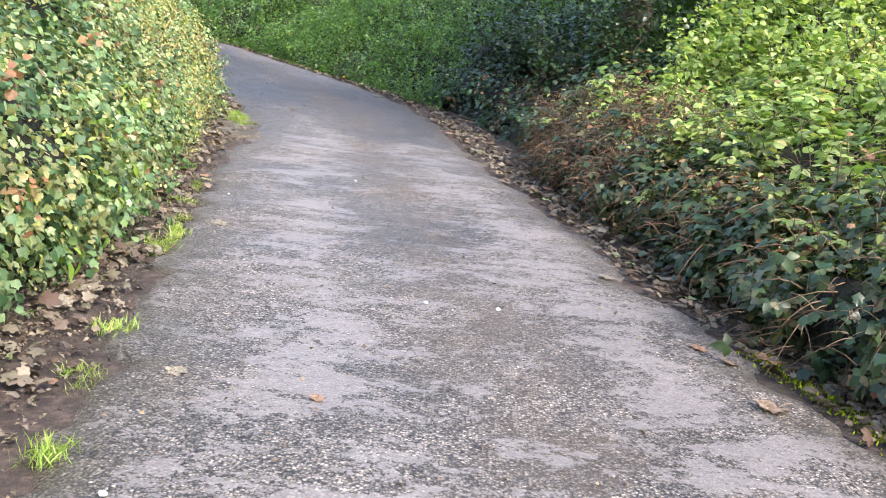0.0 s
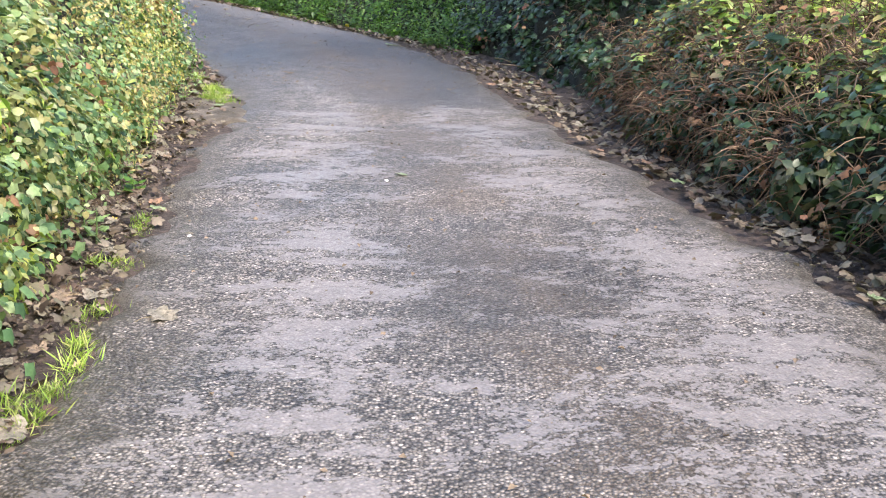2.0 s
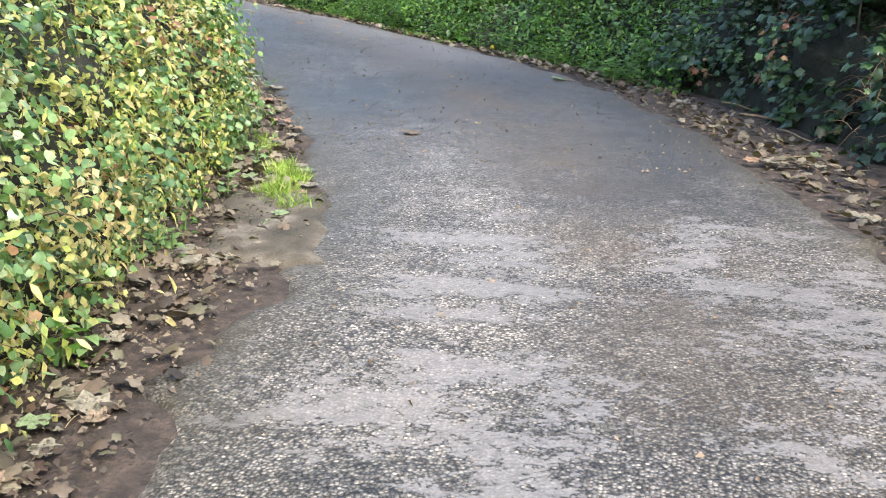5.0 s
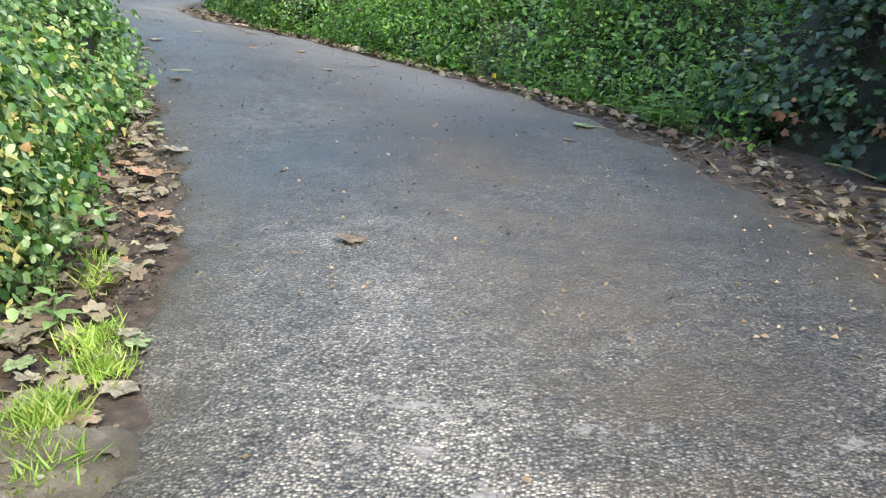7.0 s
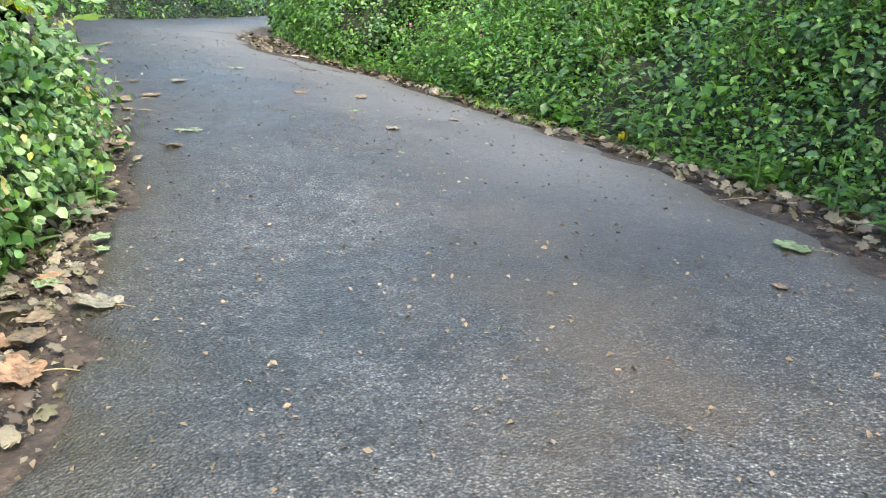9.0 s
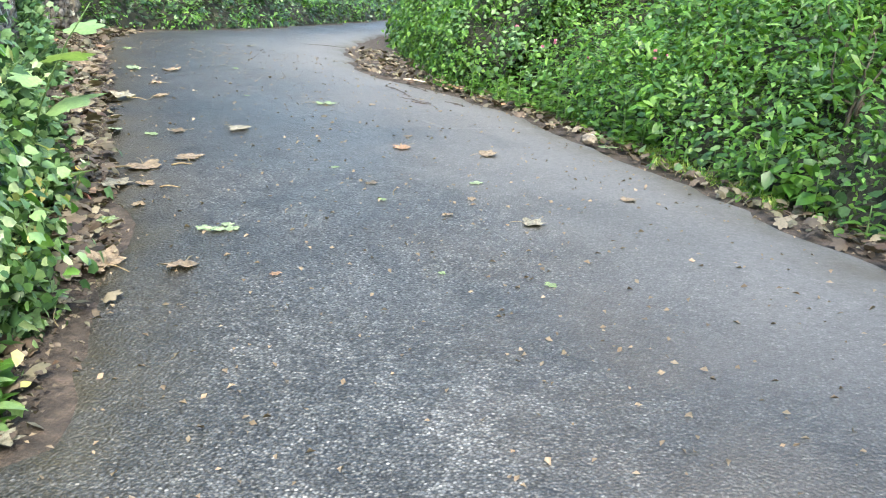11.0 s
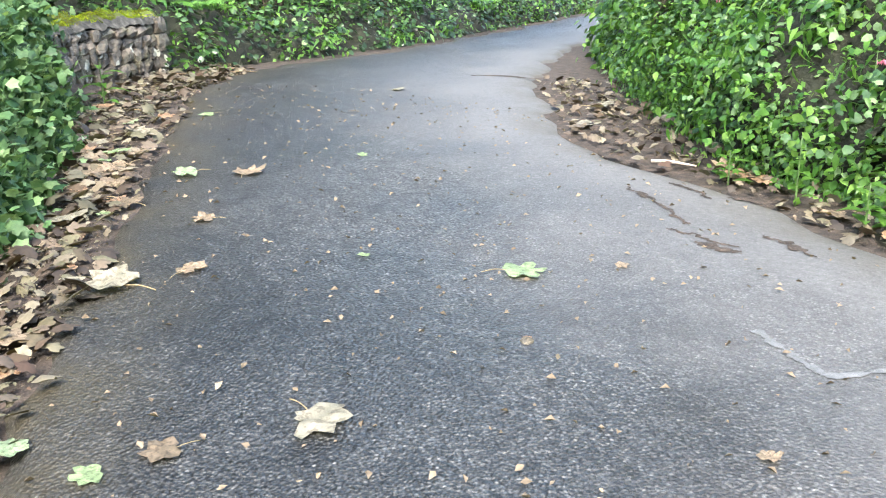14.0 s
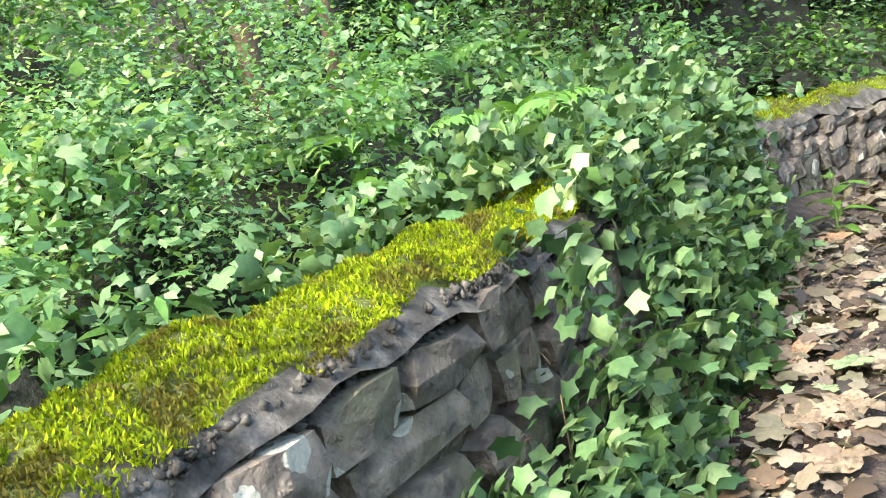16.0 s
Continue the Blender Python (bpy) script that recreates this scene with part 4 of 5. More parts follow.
# ---- trees ----
def tree(label, x, y, radius, tall, lean=(0, 0), crown=0, crown_r=2.5, crown_z=4.5, seed=0, limbs=5, name="tree", knots=0.12):
    r = np.random.RandomState(seed)
    z0 = float(land_z(x, y)) - 0.15
    root = new(name)
    root.location = (x, y, z0)
    tagged(root, label, "tree")
    t = np.linspace(0, 1, 14)
    P = np.stack([lean[0] * t * tall + 0.06 * np.sin(t * 7 + seed), lean[1] * t * tall + 0.06 * np.cos(t * 6 + seed), t * tall], 1)
    R = radius * (1 - 0.55 * t) * (1 + 0.7 * np.exp(-t * tall / 0.35))
    V, F = tube(P, R, 14, knots, seed)
    put("trunk", mesh_tris("trunk", V, F), M_bark, root, smooth=True)
    for k in range(limbs):
        a, h = r.uniform(0, 6.28), r.uniform(0.45, 0.95)
        s = np.linspace(0, 1, 7)[:, None]
        b0 = np.array([np.interp(h, t, P[:, 0]), np.interp(h, t, P[:, 1]), h * tall])
        L = r.uniform(1.0, 2.2) * max(0.5, crown_r / 2.5)
        Q = b0 + s * np.array((math.cos(a) * L, math.sin(a) * L, 0.6 * L)) + 0.12 * np.sin(s * 5 + k) * np.array((0.5, 0.4, -0.6))
        V, F = tube(Q, radius * 0.35 * (1 - 0.8 * s[:, 0]), 7, 0.1, k)
        put("limb", mesh_tris("limb", V, F), M_bark, root, smooth=True)
    if crown:
        c = r.normal(0, 1, (crown, 3))
        c = unit(c) * r.uniform(0.35, 1.0, (crown, 1)) ** 0.5 * np.array((crown_r, crown_r, crown_r * 0.6)) + np.array((P[-1, 0], P[-1, 1], crown_z))
        n = 150
        pts = np.repeat(c, n, 0) + r.normal(0, 0.32, (crown * n, 3)) * np.array((1.3, 1.3, 0.7))
        N = unit(r.normal(0, 0.6, pts.shape) + np.array((0, 0, 1.0)))
        V, F = scatter(FLAKE, pts, N, r.uniform(0.1, 0.2, len(pts)), None, 1.2, seed)
        put("crown", mesh_tris("crown", V, F), M_canopy, root)
    return root


tree("dark ivy-shaded tree at the lane side", 2.6, 17.0, 0.2, 4.5, (0.02, 0.0), 30, 2.3, 3.7, 1)
# two trees added for their unseen crowns, which darken lane and far bank
tree("unseen sycamore behind the wall, added to darken the lane", -13.2, 19.6, 0.2, 6, (0.15, 0.0), 9, 2.0, 5.8, 18, 4)
tree("leafy tree added over the bend to shade the far bank", -6.3, 30.8, 0.22, 6, (-0.4, -0.25), 9, 2.6, 5.6, 14, 4)
tree("leafy hillside tree above the brambles", 8.5, 16.0, 0.22, 5, (0, 0), 30, 3.0, 3.0, 15)
tree("leafy hillside tree above the brambles", 7.5, 21.5, 0.22, 5, (0, 0), 30, 3.0, 3.0, 16)
tree("leafy hillside tree above the herb bank", 4.5, 27.5, 0.22, 5, (0, 0), 10, 2.4, 3.0, 17)
# trees added so that their unseen crowns keep light off banks and wood
tree("leaning tree added to shade the bank", 2.4, 17.6, 0.16, 6.2, (0.0, -0.3), 44, 2.7, 6.2, 21, 5)
tree("tall tree added to shade the bank", 4.8, 20.4, 0.12, 6.2, (-0.4, -0.2), 40, 2.9, 6.0, 22, 5)
tree("unseen leaning sycamore added to shade the wood", -13.6, 17.6, 0.2, 6.0, (0.0, 0.65), 44, 2.5, 5.6, 23, 4)
tree("leafy tree added to darken the wood", -18.6, 31.4, 0.17, 6.0, (0.15, -0.4), 85, 3.8, 4.8, 25, 4)
tree("slim woodland tree behind the wall", -17.6, 21.9, 0.13, 6, (0.02, 0.01), 12, 2.2, 5.4, 5)
tree("woodland tree behind the wall", -20.5, 25.0, 0.2, 6, (0.0, 0.02), 16, 2.8, 4.6, 6)
tree("woodland tree in shade behind the wall", -19.5, 28.5, 0.24, 6, (0.0, 0.0), 46, 3.4, 3.4, 7)
tree("slim pale woodland tree", -18.6, 19.2, 0.11, 5, (0.05, 0.0), 10, 1.8, 5.0, 8)
tree("tree overhanging the far lane", -18.5, 37.0, 0.25, 6, (0.03, 0), 26, 3.0, 4.6, 9)

# old gnarled trunk at the end of the wall
old = tree("broad gnarled trunk with pale lichen and moss", -17.0, 31.0, 0.55, 5.5, (0.0, 0.02), 50, 3.6, 4.6, 12, 4, knots=0.16)
for piece in old.children:
    if piece.name.startswith("trunk"):
        piece.data.materials[0] = M_lichen_bark
for k, (dx, dy, rr) in enumerate(((0.62, 0.5, 0.3), (1.05, 0.9, 0.24), (-0.5, -0.45, 0.3), (0.3, 0.1, 0.36))):
    t = np.linspace(0, 1, 10)
    P = np.stack([dx - 0.25 * dx * t, dy - 0.25 * dy * t, t * 3.4], 1)
    V, F = tube(P, rr * (1 - 0.35 * t) * (1 + 0.5 * np.exp(-t * 8)), 12, 0.18, 90 + k)
    put("stem", mesh_tris("stem", V, F), M_lichen_bark, old, "bark patched with pale lichen", True)


def stump(label, x, y, radius, tall, lean, seed):
    t = np.linspace(0, 1, 9)
    z0 = float(land_z(x, y)) - 0.2
    P = np.stack([lean[0] * t * tall, lean[1] * t * tall, t * tall], 1)
    V, F = tube(P, radius * (1 - 0.25 * t) * (1 + 0.3 * np.exp(-t * 6)), 10, 0.16, seed)
    ob = put("tree_stump", mesh_tris("tree_stump", V, F), M_rot, None, "", True)
    ob.location = (x, y, z0)
    tagged(ob, label, "stump")


stump("rotten orange-brown broken tree stump", -14.2, 23.25, 0.1, 1.55, (-0.08, -0.02), 3)
stump("pale barkless leaning dead stem", -14.4, 23.6, 0.06, 1.75, (0.03, 0.1), 4)


# ---- single plants ----
def part_tris(name, pieces, material, parent, label=""):
    V, F = joined(pieces)
    return put(name, mesh_tris(name, V, F), material, parent, label)


def fern(label, x, y, z, size, seed, fronds=6):
    r = np.random.RandomState(seed)
    root = new("fern")
    root.location = (x, y, z)
    tagged(root, label, "fern")
    for k in range(fronds):
        a = 6.28 * k / fronds + r.uniform(-0.3, 0.3)
        d = np.array((math.cos(a), math.sin(a), 0))
        t = np.linspace(0, 1, 16)
        P = d * (t * 0.8 * size)[:, None] + np.array((0, 0, 1.0)) * (size * (0.75 * t - 0.62 * t ** 2.2))[:, None]
        pieces = [tube(P, 0.006 * size * (1.2 - t), 5)]
        side = np.array((-d[1], d[0], 0))
        for i in range(2, 16):
            w = size * 0.24 * math.sin(math.pi * (t[i] * 0.85 + 0.12))
            for sg in (-1, 1):
                pieces.append(scatter(LANCE, P[i:i + 1], np.array([[0, 0, 1.0]]) + 0.3 * d, np.array([w]), (sg * side + 0.35 * d)[None], 0.04, i))
        part_tris("frond", pieces, M_fern, root)
    return root


fern("bright green fern among ivy behind the wall", -12.5, 23.37, 0.5, 0.6, 1)
fern("green fern on the woodland floor", -13.0, 22.5, 0.75, 0.55, 2)
fern("green fern on the woodland floor", -11.9, 24.1, 0.5, 0.5, 8)
fern("green fern on the woodland floor", -14.2, 24.3, 0.75, 0.7, 9)
fern("green fern by the wall end", *far_bank.on(28.7, 0.5, -0.05), 0.5, 3)
fern("small bright fern at the bend", *corner_bank.on(27.6, 0.12, -0.1), 0.42, 4, 5)
fern("pale green fern on the far bank", *far_bank.on(31.5, 0.5, -0.08), 0.6, 5)
fern("pale green fern below far trees", *far_bank.on(33.6, 0.5, -0.08), 0.7, 6)
fern("green fern beside the far lane", *far_bank.on(36.0, 0.5, -0.08), 0.7, 7)


def herb(label, x, y, tall, seed, leaf=0.13, leaves=14, flowers=0, shape=None, material=None, category="plant", name="leafy_plant", lean=(0, 0)):
    r = np.random.RandomState(seed)
    root = new(name)
    root.location = (x, y, float(ground_z(x, y)) - 0.03)
    tagged(root, label, category)
    t = np.linspace(0, 1, 7)
    P = np.stack([lean[0] * t * t * tall, lean[1] * t * t * tall, t * tall], 1)
    part_tris("stem", [tube(P, 0.007 * (1.2 - 0.8 * t), 6)], M_green_stem, root)
    for k in range(leaves):
        h = 0.12 + 0.85 * k / leaves
        p = np.array([np.interp(h, t, P[:, i]) for i in range(3)])
        a = k * 2.4 + r.uniform(-0.3, 0.3)
        d = np.array((math.cos(a), math.sin(a), 0.25))
        N = np.array([[-d[0] * 0.4, -d[1] * 0.4, 1.0]])
        V, F = scatter(shape or LEAF_FINE, p[None] + 0.02 * d, N, np.array([leaf * r.uniform(0.7, 1.2) * (1.15 - 0.5 * h)]), d[None], 0.12, k)
        put("leaf", mesh_tris("leaf", V, F), material or M_herb, root)
    for k in range(flowers):
        a = r.uniform(0, 6.28)
        c = P[-1] + np.array((math.cos(a) * 0.06, math.sin(a) * 0.06, r.uniform(-0.08, 0.05)))
        pet = [scatter(OVATE, c[None], unit(np.array([[math.cos(b), math.sin(b), 0.7]])), np.array([0.03]), np.array([[math.cos(b), math.sin(b), 0.2]]), 0.1, int(b * 9)) for b in np.linspace(0, 5.2, 6)]
        part_tris("flower", pet, M_pink, root, "pink flower")
    return root


LEAF_FINE = blade_leaf(0.27, 0.35, 0.25, 4)
rp = np.random.RandomState(77)
for k in range(40):
    yy = rp.uniform(19.6, 26.6)
    herb("broad-leaved green plant at the lane edge", float(edge_r(yy)) + rp.uniform(0.25, 0.6), yy, rp.uniform(0.2, 0.45), 100 + k, rp.uniform(0.1, 0.17), 12)
for x, y, hgt in ((-6.5, 26.3, 0.7), (-7.1, 26.9, 0.8), (-5.9, 25.8, 0.6), (-8.4, 28.1, 1.0), (-8.9, 28.7, 1.1), (-5.2, 25.3, 0.75), (-7.8, 27.6, 0.8)):
    herb("tall green plant with pink flowers", x, y, hgt, int(-x * 10), 0.14, 16, 3, category="flower", name="flowering_plant")
for x, y in ((-4.75, 16.4), (-5.4, 17.6), (-5.75, 18.2), (-4.5, 15.7)):
    herb("small green plant with pink flowers by the verge", x, y, 0.32, int(-x * 20), 0.09, 10, 2, category="flower", name="flowering_plant")
for k in range(34):
    yy = rp.uniform(8.5, 20.2)
    herb("small green plant creeping onto the verge", float(foot_l(yy)) + rp.uniform(-0.05, 0.3), yy, rp.uniform(0.1, 0.26), 160 + k, rp.uniform(0.06, 0.1), 11, shape=LEAF6 if k % 2 else None, material=M_ivy_sun if k % 3 else M_herb)
herb("yellowing drooping plant among green herbs", -0.75, 20.3, 0.75, 61, 0.2, 12, material=M_gold)
herb("bright green plant against the stone wall", -12.9, 26.1, 0.38, 62, 0.24, 11, shape=LANCE)
herb("large-leaved green plant reaching over the verge", -6.35, 19.1, 0.55, 63, 0.26, 8, shape=SYC, material=M_ivy_sun, lean=(0.35, 0.0))
herb("large-leaved green plant by the verge", -5.9, 18.5, 0.42, 64, 0.22, 8, shape=SYC, material=M_ivy_sun, lean=(0.25, 0.1))
herb("large-leaved green sapling leaning from the wall", -7.8, 21.1, 1.18, 67, 0.34, 7, shape=SYC, material=M_ivy_sun, lean=(0.5, -0.04))
herb("small green seedling plants at the lane edge", 1.95, 7.05, 0.2, 65, 0.1, 10)
herb("small green seedling plants at the lane edge", 1.68, 8.55, 0.2, 66, 0.1, 10)

# sycamore spray hanging over the wall
spray = new("sycamore_branch")
spray.location = (-10.45, 22.9, 1.15)
tagged(spray, "overhanging sycamore twig with large green leaves", "branch")
tw = np.array([(-1.6, -0.6, 1.9), (-0.8, -0.3, 0.9), (-0.25, -0.05, 0.4), (0.1, 0.15, 0.16), (0.3, 0.35, 0.06)])
part_tris("twig", [tube(tw, (0.02, 0.014, 0.009, 0.006, 0.004), 6)], M_bark, spray)
for k, (dx, dy, dz) in enumerate(((0.02, -0.02, 0.02), (0.12, 0.24, 0.05), (0.3, 0.38, 0.0), (-0.2, -0.15, 0.25))):
    V, F = scatter(SYC, np.array([(dx, dy, dz)]), np.array([(0.5, 0.1, 0.75)]), np.array([0.17]), np.array([(0.5, 0.1 * k, -0.8)]), 0.2, k)
    put("leaf", mesh_tris("leaf", V, F), M_herb, spray)


# ---- shrubs behind the wall ----
def shrub(label, place, tall, n, seed, material, shape=OVATE, lo=0.05, hi=0.11):
    r = np.random.RandomState(seed)
    root = new("shrub")
    root.location = place
    tagged(root, label, "shrub")
    ends = []
    for k in range(6):
        a = r.uniform(0, 6.28)
        d = np.array((math.cos(a) * 0.45, math.sin(a) * 0.45, 1.0))
        t = np.linspace(0, 1, 7)[:, None]
        Q = d * t * tall * r.uniform(0.7, 1.0) + 0.05 * np.sin(t * 5 + k)
        part_tris("branch", [tube(Q, 0.012 * (1.2 - t[:, 0]), 5)], M_bark, root)
        ends += [Q[i] for i in range(2, 7)]
    c = np.array(ends)[r.randint(len(ends), size=n)]
    P = c + r.normal(0, 0.16, (n, 3))
    N = unit(r.normal(0, 0.5, (n, 3)) + np.array((0, 0, 1.0)))
    V, F = scatter(shape, P, N, r.uniform(lo, hi, n), r.normal(0, 1, (n, 3)) + np.array((0, 0, -0.4)), 0.3, seed)
    leaves = put("foliage", mesh_tris("foliage", V, F), material, root)
    leaves["kind"] = "stuff"


for k in range(44):
    yy, off = rp.uniform(19.6, 27.5), rp.uniform(1.3, 7.0)
    shrub("leafy green woodland shrub behind the wall", wood_bank.on(yy, off, 0.05), rp.uniform(0.4, 0.75) + 0.06 * off, 460, 1200 + k, M_wood_leaf if k % 3 else M_herb, OVATE if k % 2 else KITE, 0.04, 0.085)
# bushes in the shade-coloured leaf, to darken the wood behind
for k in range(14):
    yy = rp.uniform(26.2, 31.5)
    shrub("bush coloured dark for the shade of the wood", wood_bank.on(yy, rp.uniform(2.2, 6.0), 0.2), rp.uniform(1.0, 1.7), 620, 1800 + k, M_ivy_shade, LEAF6, 0.06, 0.12)
for k in range(12):
    yy = rp.uniform(28.5, 41)
    shrub("green shrub on the far bank", far_bank.on(yy, rp.uniform(0.7, 2.2), 0.25), rp.uniform(0.6, 1.2), 350, 1300 + k, M_herb if k % 2 else M_ivy, KITE, 0.05, 0.1)
# shade-coloured leaf again, for the dark mass below the tree
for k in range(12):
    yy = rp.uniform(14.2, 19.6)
    shrub("dark shaded ivy bush under the lane-side tree", shade_bank.on(yy, rp.uniform(0.8, 2.4), 0.5), rp.uniform(1.0, 1.8), 520, 1500 + k, M_ivy_shade, LEAF6, 0.05, 0.11)
for k in range(22):
    yy = rp.uniform(4.0, 13.2)
    shrub("sunlit leafy sprays above the brambles", bramble_bank.on(yy, rp.uniform(0.7, 3.5), 0.25), rp.uniform(0.45, 0.8), 200, 1400 + k, M_bramble, OVATE, 0.05, 0.1)
for k in range(20):
    yy = rp.uniform(10.2, 14.2)
    shrub("tall sunlit green sprays above the brambles", bramble_bank.on(min(yy, 13.5), rp.uniform(1.5, 4.2), 0.2), rp.uniform(0.9, 1.5), 420, 1900 + k, M_bramble, OVATE if k % 2 else ROUND, 0.06, 0.12)
for k in range(16):
    yy = rp.uniform(19.8, 27.0)
    shrub("tall green herbs standing on the bank", herb_bank.on(yy, rp.uniform(0.5, 2.6), 0.15), rp.uniform(0.4, 0.75), 260, 1600 + k, M_herb, LANCE, 0.06, 0.13)
for k in range(10):
    yy = rp.uniform(26.8, 30.5)
    shrub("green herbs standing on the bend", corner_bank.on(yy, rp.uniform(0.15, 0.9), 0.15), rp.uniform(0.35, 0.6), 240, 1700 + k, M_ivy if k % 2 else M_herb, OVATE, 0.04, 0.09)


# ---- grass tufts ----
def tuft_blades(seed, n=60, tall=0.12):
    r = np.random.RandomState(seed)
    P = np.stack([r.normal(0, 0.05, n), r.normal(0, 0.07, n), np.zeros(n)], 1)
    tip = unit(np.stack([r.normal(0, 0.5, n), r.normal(0, 0.5, n), np.full(n, 1.0)], 1))
    N = unit(np.stack([r.normal(0, 1, n), r.normal(0, 1, n), np.full(n, 0.2)], 1))
    return scatter((BLADE[0] * np.array((1.3, 1, 0.8)), BLADE[1]), P, N, r.uniform(0.5, 1.1, n) * tall, tip, 0.12, seed)


for (x0, y0), (x1, y1), n in (((-2.1, 6.9), (-1.93, 6.05), 13), ((-2.2, 7.4), (-2.1, 6.9), 4), ((-2.42, 8.3), (-2.38, 7.9), 4), ((-1.62, 4.5), (-1.58, 4.3), 3), ((-1.5, 3.8), (-1.44, 3.6), 4), ((-1.3, 2.95), (-1.24, 2.7), 5),
                              ((-3.65, 14.2), (-3.5, 13.9), 12), ((-3.9, 14.8), (-3.5, 14.35), 16), ((-3.62, 14.2), (-3.35, 13.75), 14), ((-2.58, 9.0), (-2.5, 8.5), 5), ((-4.2, 15.6), (-4.0, 15.1), 5), ((-5.4, 24.9), (-4.7, 24.0), 14), ((-4.6, 23.9), (-3.9, 23.2), 6)):
    pieces = []
    for i in range(n):
        f, size = rp.uniform(0, 1), rp.uniform(0.6, 1.1) * (0.65 if y0 < 10 else 0.9)
        tx, ty = x0 + (x1 - x0) * f + rp.normal(0, 0.05), y0 + (y1 - y0) * f + rp.normal(0, 0.05)
        V, F = tuft_blades(500 + i + int(abs(x0 * 100)), 60, 0.12 if i % 3 else 0.07)
        pieces.append((V * size + np.array((tx, ty, float(ground_z(tx, ty)) - 0.012)), F))
    V, F = joined(pieces)
    tagged(put("grass", mesh_tris("grass", V, F), M_grass), "bright green grass growing on the lane edge", "grass", kind="stuff")


# ---- fallen leaves ----
def fallen_mesh(seed, outline, curl=0.25):
    r = np.random.RandomState(seed)
    pts = [(0, 0.38)]
    for f in (0.55, 1.0):
        for a, q in outline:
            q2 = q if f == 1.0 else 0.55 * (0.5 * q + 0.5 * 0.42)
            q2 *= 1 + r.uniform(-0.1, 0.1)
            pts.append((q2 * math.sin(radians(a)), 0.38 + q2 * math.cos(radians(a))))
    P = np.array(pts)
    X, Y = P[:, 0], P[:, 1] - 0.4
    c1, c2, c3 = r.uniform(-0.2, 1) * curl, r.uniform(-0.2, 1) * curl, r.uniform(-1, 1) * curl
    Z = c1 * 1.6 * X ** 2 + c2 * 1.6 * Y ** 2 + c3 * X * Y + r.normal(0, 0.03, len(X)) + 0.05 * np.hypot(X, Y) * np.sin(5 * np.arctan2(X, Y) + seed)
    Z -= Z.min() - 0.01
    n = len(outline)
    F = []
    for i in range(n):
        j = (i + 1) % n
        F += [(0, 1 + j, 1 + i), (1 + i, 1 + j, 1 + n + j), (1 + i, 1 + n + j, 1 + n + i)]
    V = np.stack([P[:, 0], P[:, 1] - 0.38, Z], 1)
    return V, np.array(F)


def outline_of(shape):
    V = shape[0][1:]
    return [(math.degrees(math.atan2(v[0], v[1] - 0.38)), math.hypot(v[0], v[1] - 0.38)) for v in V]


SYC_LINE, IVY_LINE, ROUND_LINE = outline_of(SYC), outline_of(IVY), outline_of(ROUND)
TORN_LINE = [(a, q * (0.55 if 60 < a < 130 else 1.0)) for a, q in SYC_LINE]
LEAF_KINDS = {"pale": (M_pale, "pale grey-buff dry sycamore leaf"), "tan": (M_tan, "tan dry sycamore leaf, curled at the edges"),
              "brown": (M_brown, "brown withered sycamore leaf"), "orange": (M_orange, "orange-brown dry leaf"), "green": (M_leaf_green, "freshly fallen green sycamore leaf"),
              "pgreen": (M_pgreen, "pale green underside of a fallen leaf"), "yellow": (M_yleaf, "fallen yellow leaf")}
FALLEN = {}
for kind, (material, label) in LEAF_KINDS.items():
    FALLEN[kind] = []
    for v in range(4):
        V, F = fallen_mesh(700 + v + len(kind) * 10, SYC_LINE if v < 3 else TORN_LINE, 0.12 if kind in ("green", "pgreen") else 0.24)
        me = mesh_tris("fallen_leaf", V, F)
        me.materials.append(material)
        t = np.linspace(0, 1, 6)
        S = np.stack([0.1 * t * t, -0.2 - 0.6 * t, 0.05 + 0.06 * np.sin(t * 3)], 1)
        SV, SF = tube(S, 0.012, 5)
        sm = mesh_tris("stalk", SV, SF)
        sm.materials.append(M_stalk)
        FALLEN[kind].append((me, sm, label))


def drop_leaf(x, y, kind, size, lift=0.004, stalk=True, z=None):
    me, sm, label = FALLEN[kind][rp.randint(4)]
    ob = new("fallen_leaf", me)
    zz = float(lane_z(x, y)) + lift if z is None else z
    ob.matrix_basis = Matrix.Translation((x, y, zz)) @ Euler((rp.normal(0, 0.06), rp.normal(0, 0.06), rp.uniform(0, 6.28))).to_matrix().to_4x4() @ Matrix.Diagonal((size, size, size * rp.uniform(0.6, 1.1), 1))
    tagged(ob, label + " on the lane", "leaf", "fallen leaves on the lane")
    if stalk:
        s = new("stalk", sm)
        s.parent = ob


LANE_LEAVES = []
LANE_LEAVES.append(('pgreen', [(-7.99, 24.54, 0.202), (-8.21, 22.58, 0.107), (-8.65, 24.31, 0.058), (-9.92, 25.85, 0.085), (-6.67, 22.54, 0.059), (-6.01, 21.97, 0.059), (-7.19, 21.07, 0.125), (-6.92, 20.61, 0.124), (-5.24, 21.11, 0.043), (-4.74, 21.16, 0.059), (-11.81, 26.26, 0.143), (-10.22, 24.12, 0.094), (-2.03, 19.68, 0.24), (-5.94, 18.97, 0.215), (-5.46, 18.54, 0.098), (1.4, 11.99, 0.205), (1.3, 10.22, 0.182), (0.89, 12.23, 0.185), (2.3, 4.98, 0.212), (-2.51, 5.44, 0.205)]))
